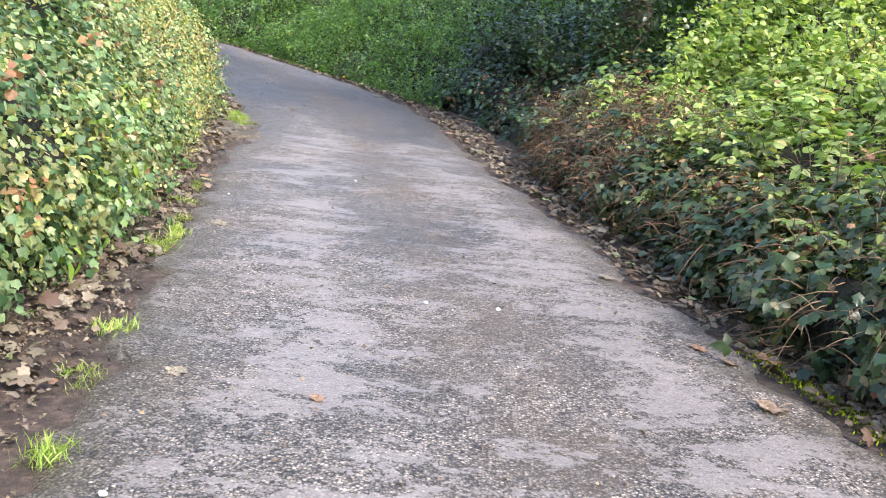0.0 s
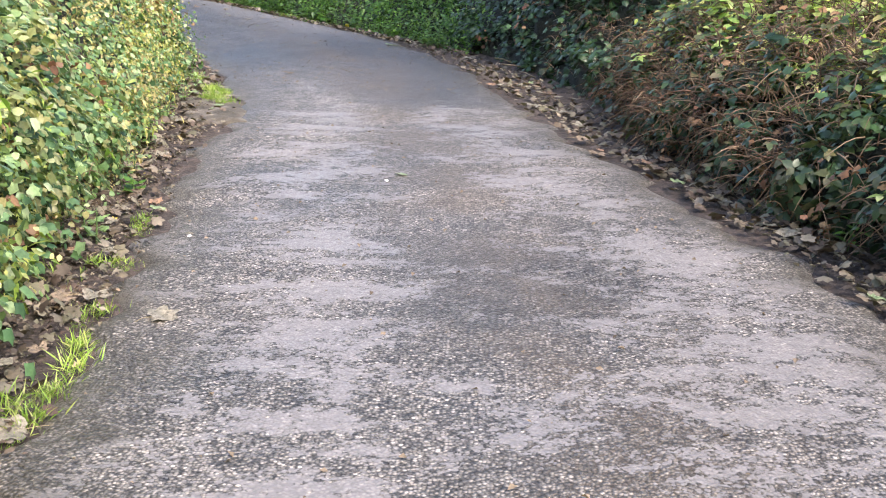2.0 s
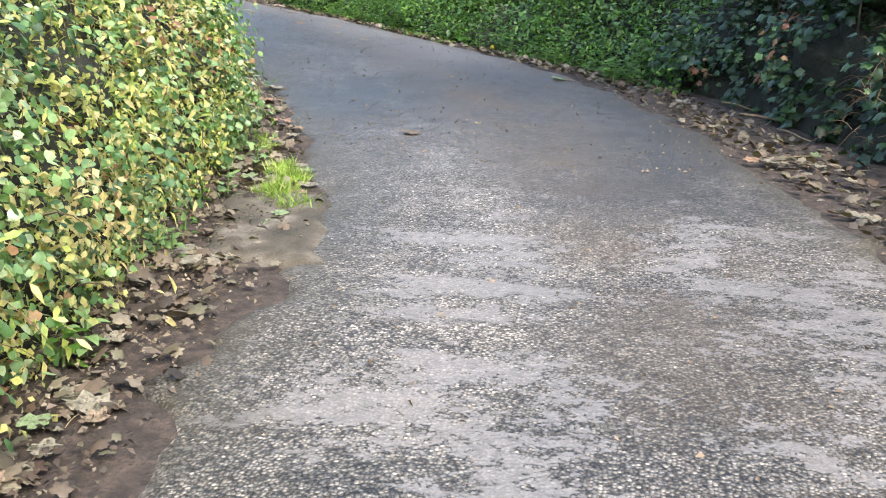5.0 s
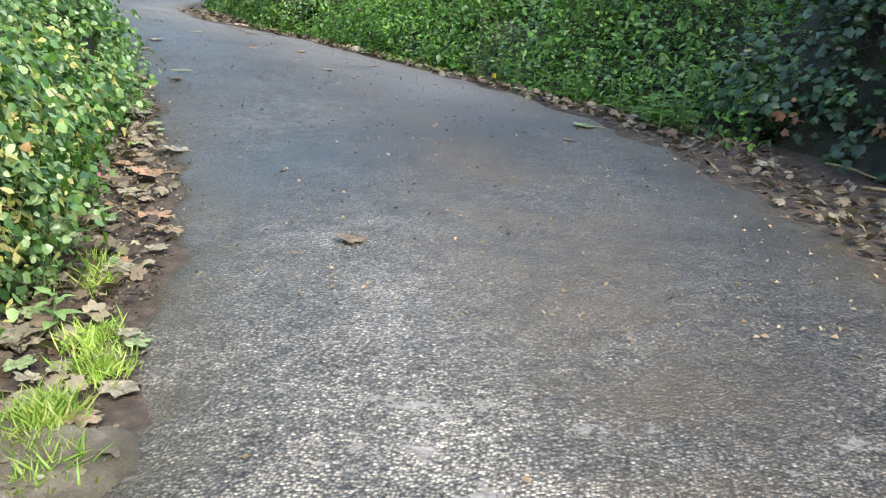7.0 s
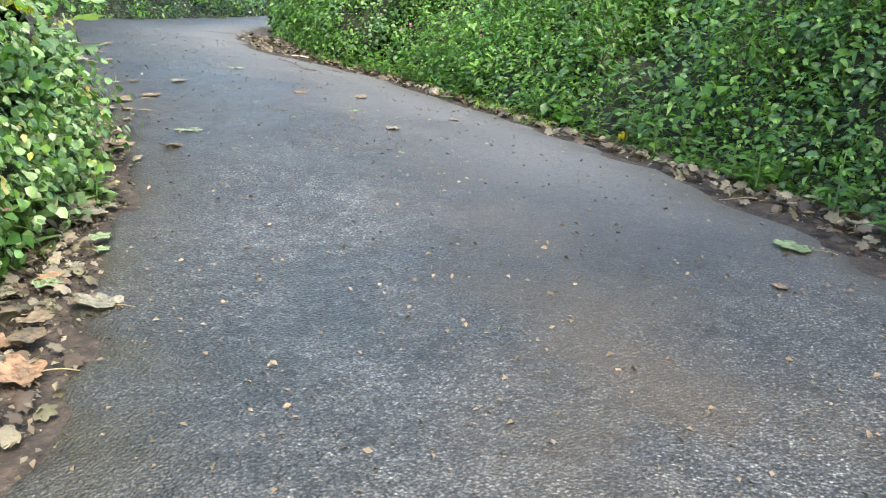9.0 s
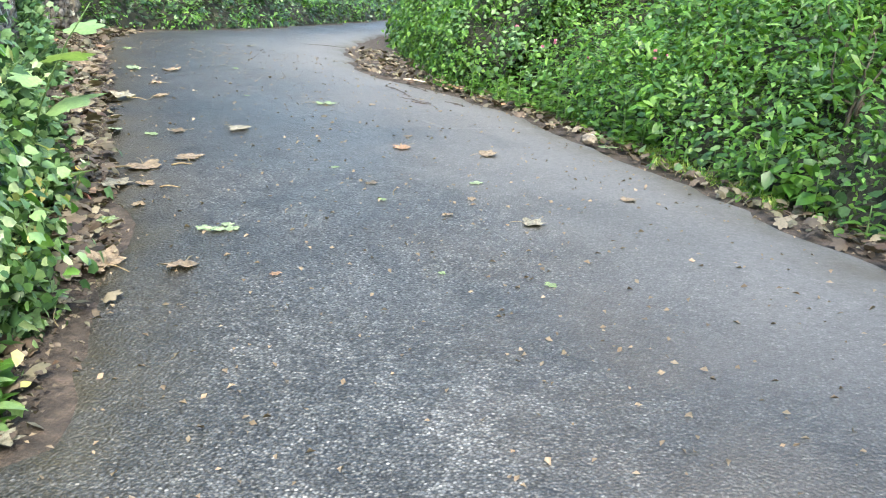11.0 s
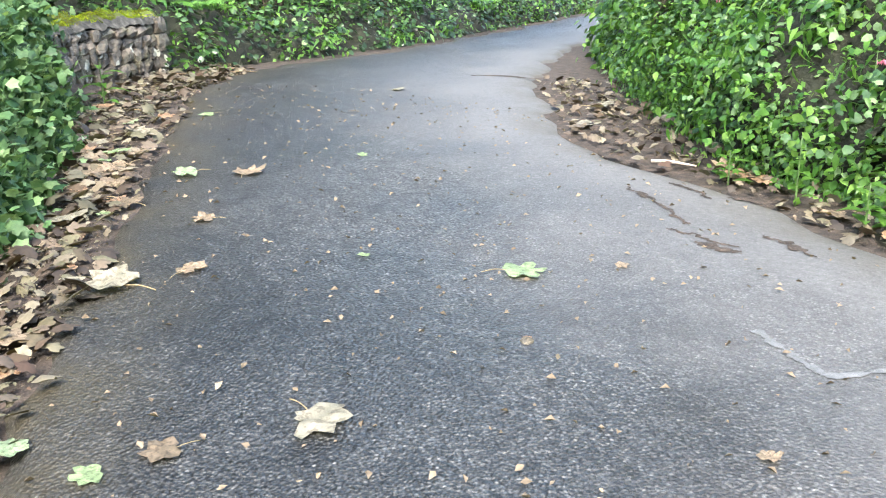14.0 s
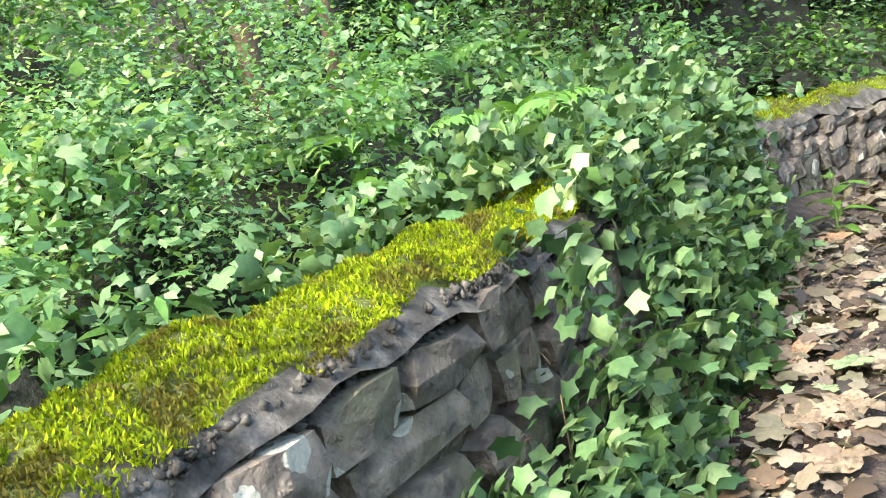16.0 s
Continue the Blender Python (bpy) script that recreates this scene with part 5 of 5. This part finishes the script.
LANE_LEAVES.append(('pale', [(-7.89, 23.14, 0.224), (-9.3, 23.49, 0.24), (-9.46, 23.08, 0.138), (-9.25, 27.68, 0.24), (-11.4, 28.19, 0.144), (-9.48, 28.47, 0.24), (-10.31, 23.96, 0.227), (-11.61, 25.4, 0.24), (-10.5, 24.25, 0.162), (-13.4, 26.74, 0.22), (-5.11, 21.95, 0.144), (-7.61, 21.55, 0.215), (-8.72, 22.34, 0.171), (-9.43, 22.77, 0.185), (-11.71, 24.97, 0.24), (-12.79, 26.25, 0.202), (-10.2, 23.71, 0.097), (-12.66, 25.84, 0.208), (-4.99, 17.92, 0.203), (-5.57, 17.89, 0.239), (-5.18, 17.28, 0.136), (-4.7, 16.75, 0.206), (-2.25, 22.02, 0.214), (-2.12, 21.27, 0.194), (-1.16, 19.88, 0.212), (-1.67, 20.26, 0.197), (-1.48, 19.86, 0.133), (-5.95, 18.61, 0.145), (-4.1, 15.5, 0.198), (-3.57, 14.52, 0.19)]))
LANE_LEAVES.append(('pale', [(-3.44, 14.33, 0.158), (-4.31, 15.22, 0.216), (-4.07, 14.64, 0.24), (-3.75, 14.18, 0.191), (-0.67, 18.48, 0.198), (-3.41, 12.76, 0.24), (-3.16, 10.48, 0.24), (-3.13, 10.99, 0.17), (-2.17, 8.65, 0.067), (-2.52, 8.26, 0.192), (-2.28, 7.47, 0.165), (0.9, 11.02, 0.24), (0.17, 14.2, 0.199), (-0.13, 15.73, 0.231), (0.43, 13.61, 0.22), (0.6, 12.81, 0.23), (-1.88, 7.25, 0.157), (-1.11, 3.84, 0.105), (1.27, 6.77, 0.146), (1.39, 8.77, 0.186), (-2, 6.11, 0.16), (2.27, 4.45, 0.105)]))
LANE_LEAVES.append(('tan', [(-9.17, 23.77, 0.147), (-9.66, 24.3, 0.125), (-6.68, 23.62, 0.068), (-7.66, 24.86, 0.067), (-7.08, 26.24, 0.215), (-10.88, 24.56, 0.212), (-10.65, 24.49, 0.205), (-10.08, 23.56, 0.193), (-7.55, 22.18, 0.21), (-5.95, 23.4, 0.153), (-4.78, 22.77, 0.111), (-5.59, 22.26, 0.065), (-5.57, 21.9, 0.055), (-7.69, 21.9, 0.226), (-7.44, 21.63, 0.113), (-6.38, 20.67, 0.187), (-6.74, 20.55, 0.23), (-7.23, 21.33, 0.089), (-10.14, 25.06, 0.189), (-11.13, 25.04, 0.15), (-10.9, 24.74, 0.203), (-4.17, 16.12, 0.185), (-4.29, 15.77, 0.155), (-0.83, 19.28, 0.221), (-2.88, 9.74, 0.15), (0.94, 10.65, 0.226), (0.51, 12, 0.18), (0.57, 11.34, 0.188), (-2.79, 8.66, 0.156), (-3.58, 11.89, 0.212)]))
LANE_LEAVES.append(('tan', [(1.76, 4.24, 0.184), (2.08, 6.02, 0.22), (1.68, 7.83, 0.24), (1.74, 4.94, 0.116)]))
LANE_LEAVES.append(('orange', [(-9.65, 23.51, 0.108), (-7.6, 23.93, 0.042), (-7.74, 26.75, 0.24), (-6.53, 23.24, 0.138), (-8.97, 22.8, 0.097), (-5.9, 20.75, 0.057), (-6.42, 26.05, 0.143), (-4.85, 17.25, 0.24), (-5.13, 17.44, 0.197), (-4.38, 16.36, 0.216), (-2.15, 18.98, 0.085), (-5.04, 17.09, 0.182), (-0.42, 3.69, 0.08), (1.59, 5.14, 0.113), (-1.57, 3.53, 0.087), (2.33, 4.76, 0.112)]))
LANE_LEAVES.append(('brown', [(-8.13, 22.77, 0.127), (-6.26, 22.27, 0.097), (-11.02, 27.09, 0.079), (-10.25, 24.31, 0.146), (-3.12, 16.15, 0.174)]))
LANE_LEAVES.append(('green', [(-8.53, 22.53, 0.12), (-10.44, 24.86, 0.169), (-5.71, 22.63, 0.092), (-11.96, 25.61, 0.15), (-1.05, 10.39, 0.115)]))
LANE_LEAVES.append(('yellow', [(-8.01, 21.7, 0.098), (-2.76, 8.93, 0.066)]))
LANE_LEAVES.append(("green", [(-6.55, 21.16, 0.1), (-6.48, 21.2, 0.09), (-6.62, 21.13, 0.1), (-6.55, 21.24, 0.08)]))
for kind, places in LANE_LEAVES:
    for x, y, size in places:
        off = float(edge_l(y)) - x > 0.05 or x - float(edge_r(y)) > 0.05
        drop_leaf(x, y, kind, size, 0.0 if off else 0.004, size > 0.11)


# drifts of leaves along both edges: the nearest singly, the rest as litter
def verge_spot(side):
    y = rp.uniform(2.5, 28.5)
    if side < 0:
        inner, outer = float(edge_l(y)) + 0.05, float(foot_l(y)) if y < 20.5 else float(wall_x(y)) + 0.25
        return inner + (outer - inner) * rp.uniform(0, 1) ** 0.8, y
    return float(edge_r(y)) + rp.uniform(-0.05, 0.95) * float(foot_gap(y)), y


kinds = ("tan", "pale", "pale", "tan", "brown", "pgreen", "orange")
count = 0
while count < 190:
    x, y = verge_spot(-1 if rp.uniform() < 0.68 else 1)
    if x < 0 and rp.uniform() > (0.2 if y < 12 else 0.7 if y < 20.5 else 0.95):
        continue
    drop_leaf(x, y, kinds[rp.randint(7)], rp.uniform(0.08, 0.17), rp.uniform(0.0, 0.03), False)
    count += 1


def litter(name, label, n, where, lo, hi, seed, shape=ROUND):
    r = np.random.RandomState(seed)
    P = np.array([where(r) for _ in range(n)])
    Z = lane_z(P[:, 0], P[:, 1]) + r.uniform(0.003, 0.014 if name == "lane_debris" else 0.03, n)
    N = unit(np.stack([r.normal(0, 0.45, n), r.normal(0, 0.45, n), np.ones(n)], 1))
    tip = unit(np.stack([r.normal(0, 1, n), r.normal(0, 1, n), np.zeros(n)], 1))
    V, F = scatter((shape[0] * np.array((1, 1, 1.8)), shape[1]), np.stack([P[:, 0], P[:, 1], Z], 1), N, r.uniform(lo, hi, n), tip, 0.1, seed)
    tagged(put(name, mesh_tris(name, V, F), M_tan if name == "lane_debris" else M_litter), label, "leaf litter", kind="stuff")


def left_spot(r):
    y = r.uniform(1.5, 28.6)
    if y < 20.5 and r.uniform() < 0.6:
        y = r.uniform(20.5, 28.6)
    a = float(edge_l(y)) - 0.1 if y < 20 else float(edge_l(y)) + 0.1
    b = float(foot_l(y)) - 0.1 if y < 20.5 else float(wall_x(y)) + 0.1
    return a + (b - a) * r.beta(1.4, 1.3), y


def near_spot(r):
    y = r.uniform(1.5, 20.4)
    a, b = float(edge_l(y)) + 0.08, float(foot_l(y)) - 0.15
    return a + (b - a) * r.beta(1.5, 1.2), y


def right_spot(r):
    y = r.uniform(2.0, 30)
    return float(edge_r(y)) - 0.05 + (float(foot_gap(y)) + 0.1) * r.beta(1.6, 1.8), y


litter("leaf_litter", "drift of dry brown and pale leaves on the verge", 2400, left_spot, 0.03, 0.13, 41, SYC)
litter("leaf_litter", "curled dry leaves on the soil below the ivy", 1100, near_spot, 0.025, 0.1, 47, SYC)
litter("leaf_litter", "drift of dry leaves below the bank", 2700, right_spot, 0.03, 0.1, 42, SYC)
litter("leaf_crumbs", "crumbs of broken leaf and twig on the verge", 8000, left_spot, 0.008, 0.03, 43, FLAKE)
litter("leaf_crumbs", "crumbs of leaf and grit on dark soil", 9000, near_spot, 0.008, 0.04, 46, FLAKE)
litter("leaf_crumbs", "crumbs of broken leaf and twig below the bank", 3500, right_spot, 0.008, 0.03, 44, FLAKE)
litter("lane_debris", "scattered specks of leaf and seed on asphalt", 3200, lambda r: (lambda y: (float(edge_l(y)) + (float(edge_r(y)) - float(edge_l(y))) * r.uniform(0, 1), y))(r.uniform(15, 28) if r.uniform() < 0.88 else r.uniform(2, 14)), 0.012, 0.038, 45, FLAKE)


def kerb_moss(r):
    y = r.uniform(2.6, 5.2)
    return float(edge_r(y)) + r.normal(0.05, 0.06), y


r = np.random.RandomState(66)
KM = np.array([kerb_moss(r) for _ in range(2200)])
V, F = scatter(MOSS, np.stack([KM[:, 0], KM[:, 1], ground_z(KM[:, 0], KM[:, 1]) - 0.004], 1), unit(r.normal(0, 1, (2200, 3)) + np.array((0, 0, 0.4))), r.uniform(0.012, 0.028, 2200), np.tile((0, 0, 1.0), (2200, 1)), 0.5, 67)
tagged(put("moss", mesh_tris("edge_moss", V, F), M_moss), "yellow-green moss along the asphalt edge", "moss", kind="stuff")


# ---- twigs, pebbles, slab, paint ----
def twig(x, y, length, ang, radius=0.006, label="thin brown twig on the lane verge", material=None):
    t = np.linspace(0, 1, 8)
    r = np.random.RandomState(int(abs(x * 100 + y * 10)))
    P = np.stack([math.cos(ang) * t * length + 0.04 * length * np.sin(t * 6 + x), math.sin(ang) * t * length + 0.04 * length * np.cos(t * 5), 0.012 + 0.01 * np.sin(t * 4)], 1)
    P[:, 0] += x
    P[:, 1] += y
    P[:, 2] += ground_z(P[:, 0], P[:, 1])
    V, F = tube(P, radius * (1.1 - 0.6 * t), 6, 0.1, 3)
    tagged(put("twig", mesh_tris("twig", V, F), material or M_cane, smooth=True), label, "twig", "twigs on the verge")


twig(-7.5, 21.25, 0.3, 2.6, 0.008, "reddish dry twig on the verge", M_red_twig)
twig(-7.85, 21.75, 0.25, 0.9)
twig(-8.4, 22.1, 0.28, 2.2)
twig(-7.55, 22.0, 0.14, 0.8)
twig(-7.3, 21.6, 0.12, 0.6)
twig(-0.25, 18.6, 0.5, -0.9, 0.012, "crooked bare root on the shaded verge")
twig(-0.15, 17.9, 0.6, -0.5, 0.014, "crooked bare root on the shaded verge")
twig(0.1, 17.2, 0.5, -1.1, 0.01, "crooked bare root on the shaded verge")
twig(-8.3, 26.75, 0.28, 0.3, 0.012, "pale broken stick beside the lane", M_pale_stick)
twig(-7.2, 22.9, 0.12, 1.9, 0.004)
twig(-6.05, 22.2, 0.1, -1.2, 0.004)
for k in range(40):
    x, y = verge_spot(-1 if k % 2 else 1)
    twig(x, y, rp.uniform(0.08, 0.3), rp.uniform(0, 6.28), rp.uniform(0.002, 0.005))


def pebble(x, y, size, material, label):
    bm = bmesh.new()
    bmesh.ops.create_icosphere(bm, subdivisions=2, radius=size)
    r = np.random.RandomState(int(abs(x * 1000)))
    for v in bm.verts:
        v.co *= 1 + r.uniform(-0.13, 0.13)
        v.co.z *= 0.6
    me = bpy.data.meshes.new("pebble")
    bm.to_mesh(me)
    bm.free()
    ob = put("pebble", me, material)
    ob.location = (x, y, float(ground_z(x, y)) + size * 0.35)
    tagged(ob, label, "stone", "loose stones on the lane")


for x, y in ((-1.14, 10.16), (-0.05, 5.51), (0.41, 5.54), (-2.16, 8.61), (-0.96, 2.63)):
    pebble(x, y, 0.016, M_white_stone, "small white pebble on the asphalt")
pebble(-7.6, 23.92, 0.026, M_concrete, "small buff stone on the asphalt")
pebble(1.42, 8.57, 0.05, M_concrete, "pale stone at the lane edge")
pebble(-5.54, 24.56, 0.07, M_stone, "dark flat stone at the lane edge")
for k in range(30):
    x, y = verge_spot(-1 if k % 2 else 1)
    pebble(x, y, rp.uniform(0.008, 0.022), M_concrete if k % 3 else M_stone, "small grey stone on the verge")
for x, y, s in ((-8.75, 28.15, 0.06), (-8.4, 27.75, 0.05), (-8.1, 27.35, 0.06), (-9.1, 28.7, 0.06), (-7.7, 27.0, 0.045)):
    pebble(x, y, s, M_stone, "dark rubble stone at the foot of the bank")


def low_slab(name, label, x0, x1, y0, y1, high, material, category, seed, skew=0.0):
    """A thin slab with a ragged outline laid on the ground."""
    n, m = 26, 26
    U, W = np.meshgrid(np.linspace(-1, 1, n), np.linspace(-1, 1, m), indexing="ij")
    X = (x0 + x1) / 2 + U * (x1 - x0) / 2 + 0.025 * wob(W, U, 0.5, seed)
    Y = (y0 + y1) / 2 + W * (y1 - y0) / 2 + 0.03 * wob(U, W, 0.5, seed + 1)
    X = X + skew * W * (y1 - y0) / 2
    rim = np.maximum(np.abs(U), np.abs(W)) ** 14
    Z = ground_z(X, Y) + high * (1 - rim) - 0.05 * rim + 0.004 * wob(X, Y, 0.12, seed + 2)
    tagged(put(name, grid_mesh(name, X, Y, Z), material, smooth=True), label, category)


low_slab("concrete_slab", "weathered concrete drain slab at the lane edge", -3.72, -3.0, 12.65, 14.1, 0.022, M_concrete, "slab", 5, -0.27)

for k, (x0, y0, x1, y1) in enumerate(((-6.68, 24.25, -6.08, 24.82), (-6.98, 24.5, -6.68, 24.25))):
    n = 40
    t = np.linspace(0, 1, n)
    d = unit(np.array([[x1 - x0, y1 - y0]]))[0]
    w = 0.015 + 0.007 * np.sin(t * 23 + k) + 0.005 * np.sin(t * 57)
    cx, cyy = x0 + (x1 - x0) * t + 0.008 * np.sin(t * 17), y0 + (y1 - y0) * t
    LXp = np.stack([cx - d[1] * w, cx + d[1] * w], 1)
    LYp = np.stack([cyy + d[0] * w, cyy - d[0] * w], 1)
    ob = put("painted_line", grid_mesh("painted_line", LXp, LYp, lane_z(LXp, LYp) + 0.004), M_paint)
    tagged(ob, "faint worn white paint mark on the asphalt", "paint")

# flat dark strips painting the shade where the surface breaks up at the bend
def crack_shade(points, width, seed):
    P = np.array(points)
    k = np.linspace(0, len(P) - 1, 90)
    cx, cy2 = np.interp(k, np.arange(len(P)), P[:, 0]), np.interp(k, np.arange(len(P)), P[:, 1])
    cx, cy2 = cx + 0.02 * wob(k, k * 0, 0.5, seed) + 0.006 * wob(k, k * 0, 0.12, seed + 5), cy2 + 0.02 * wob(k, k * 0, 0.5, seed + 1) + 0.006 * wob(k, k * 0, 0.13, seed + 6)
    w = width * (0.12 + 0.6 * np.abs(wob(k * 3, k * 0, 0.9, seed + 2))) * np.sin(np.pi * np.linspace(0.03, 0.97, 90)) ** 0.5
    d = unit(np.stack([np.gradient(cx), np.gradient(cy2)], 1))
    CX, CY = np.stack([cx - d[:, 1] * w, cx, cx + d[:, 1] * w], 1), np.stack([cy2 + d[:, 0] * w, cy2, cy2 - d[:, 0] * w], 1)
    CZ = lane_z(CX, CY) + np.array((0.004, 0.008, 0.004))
    put("crack_shade", grid_mesh("crack_shade", CX, CY, CZ), M_mould, road, "dark strip for the shade along a broken asphalt edge", True)


crack_shade([(-8.91, 26.99), (-8.73, 26.89), (-8.49, 26.72), (-8.19, 26.64)], 0.07, 1)
crack_shade([(-8.18, 26.06), (-7.97, 25.92), (-7.74, 25.68), (-7.64, 25.58)], 0.03, 11)
crack_shade([(-7.51, 25.33), (-7.39, 25.3), (-7.29, 25.3)], 0.045, 21)
crack_shade([(-8.02, 26.33), (-7.88, 26.28), (-7.71, 26.15)], 0.03, 31)
crack_shade([(-7.64, 26.23), (-7.53, 26.28), (-7.4, 26.23)], 0.045, 41)
crack_shade([(-11.52, 29.65), (-11.2, 29.78), (-10.8, 29.78)], 0.1, 51)
crack_shade([(-7.28, 25.62), (-7.13, 25.56), (-7.0, 25.41)], 0.035, 61)
crack_shade([(-7.69, 25.44), (-7.54, 25.43), (-7.34, 25.37)], 0.02, 71)

# yellow scrap of litter by the herb bank
bm = bmesh.new()
bmesh.ops.create_icosphere(bm, subdivisions=3, radius=0.045)
for v in bm.verts:
    v.co *= 1 + 0.16 * noise.noise(v.co * 40)
    v.co.z = max(v.co.z, -0.034)
me = bpy.data.meshes.new("yellow_scrap")
bm.to_mesh(me)
bm.free()
ob = put("yellow_scrap", me, M_yellow, smooth=True)
ob.location = (-3.27, 22.83, float(ground_z(-3.27, 22.83)) + 0.035)
tagged(ob, "crumpled bright yellow scrap below the bank", "litter")


# ---- dead stems and canes on the bramble bank ----
def stems(name, label, bank, n, y0, y1, s0, s1, length, material, seed, radius=0.003, droop=1.0):
    r = np.random.RandomState(seed)
    P, N = bank.spots(n, s0, s1, y0, y1, (0.03, 0.24), seed)
    out = []
    for p, q in zip(P, N):
        L = length * r.uniform(0.4, 1.2)
        d = unit(q * 0.5 + r.normal(0, 0.6, 3) + np.array((0, 0, 0.3)))
        t = np.linspace(0, 1, 5)[:, None]
        Q = p + d * t * L + np.array((0, 0, -droop * L * 0.7)) * t * t
        Q[:, 2] = np.maximum(Q[:, 2], ground_z(Q[:, 0], Q[:, 1]) + 0.01)
        out.append(tube(Q, radius * r.uniform(0.6, 1.4) * (1.2 - 0.8 * t[:, 0]), 3))
    V, F = joined(out)
    tagged(put(name, mesh_tris(name, V, F), material), label, "dead stems", kind="stuff")


stems("dead_stems", "tangle of dead brown stems under the brambles", bramble_bank, 1500, 2.5, 13.6, 0.1, 1.15, 0.3, M_dead, 51, 0.004, 0.8)
stems("dead_stems", "mat of withered russet bracken and stems", bramble_bank, 2400, 9.0, 13.6, 0.1, 1.7, 0.26, M_dead, 52, 0.005, 0.7)
stems("dead_stems", "upright withered stalks among brambles", bramble_bank, 450, 3, 13, 1.0, 1.8, 0.32, M_dead, 56, 0.0045, 0.45)
stems("dead_stems", "dead stems hanging over shaded ivy", shade_bank, 500, 13.0, 16.5, 0.1, 1.5, 0.28, M_dead, 53, 0.003, 0.9)
stems("dry_stalks", "dry straw-coloured stalks in the hedge", ivy_bank, 350, 8, 15, 0.3, 2.3, 0.3, M_dead, 54, 0.0025)
stems("ivy_stems", "brown ivy stems hanging down the wall", wall_ivy, 45, 23.5, 25.5, 0.3, 1.1, 0.35, M_dead, 55, 0.0025)


def cane(label, bank, y, s, reach, seed):
    """An arching bramble cane with its leaves."""
    r = np.random.RandomState(seed)
    p, q = bank.at(np.array([y]), np.array([s]), 0.0)
    p, q = p[0], q[0]
    root = new("bramble_cane")
    root.location = tuple(p)
    tagged(root, label, "bramble")
    d = unit(q + np.array((r.uniform(-0.3, 0.3), r.uniform(-0.9, 0.4), 0.5)))
    t = np.linspace(0, 1, 12)[:, None]
    Q = d * t * reach + np.array((0, 0, -0.75 * reach)) * t * t
    part_tris("stem", [tube(Q, 0.006 * (1.2 - 0.8 * t[:, 0]), 6)], M_cane, root)
    for k in range(7):
        c = Q[4 + k]
        V, F = scatter(BRAMBLE, c[None], np.array([(0, 0, 1.0)]) + 0.4 * q, np.array([r.uniform(0.11, 0.18)]), r.normal(0, 1, (1, 3)), 0.3, k)
        put("leaf", mesh_tris("leaf", V, F), M_bramble, root)


for k in range(24):
    cane("arching bramble cane with green leaves", bramble_bank, 3.5 + 0.42 * k, rp.uniform(0.5, 1.3), rp.uniform(0.35, 0.7), 900 + k)
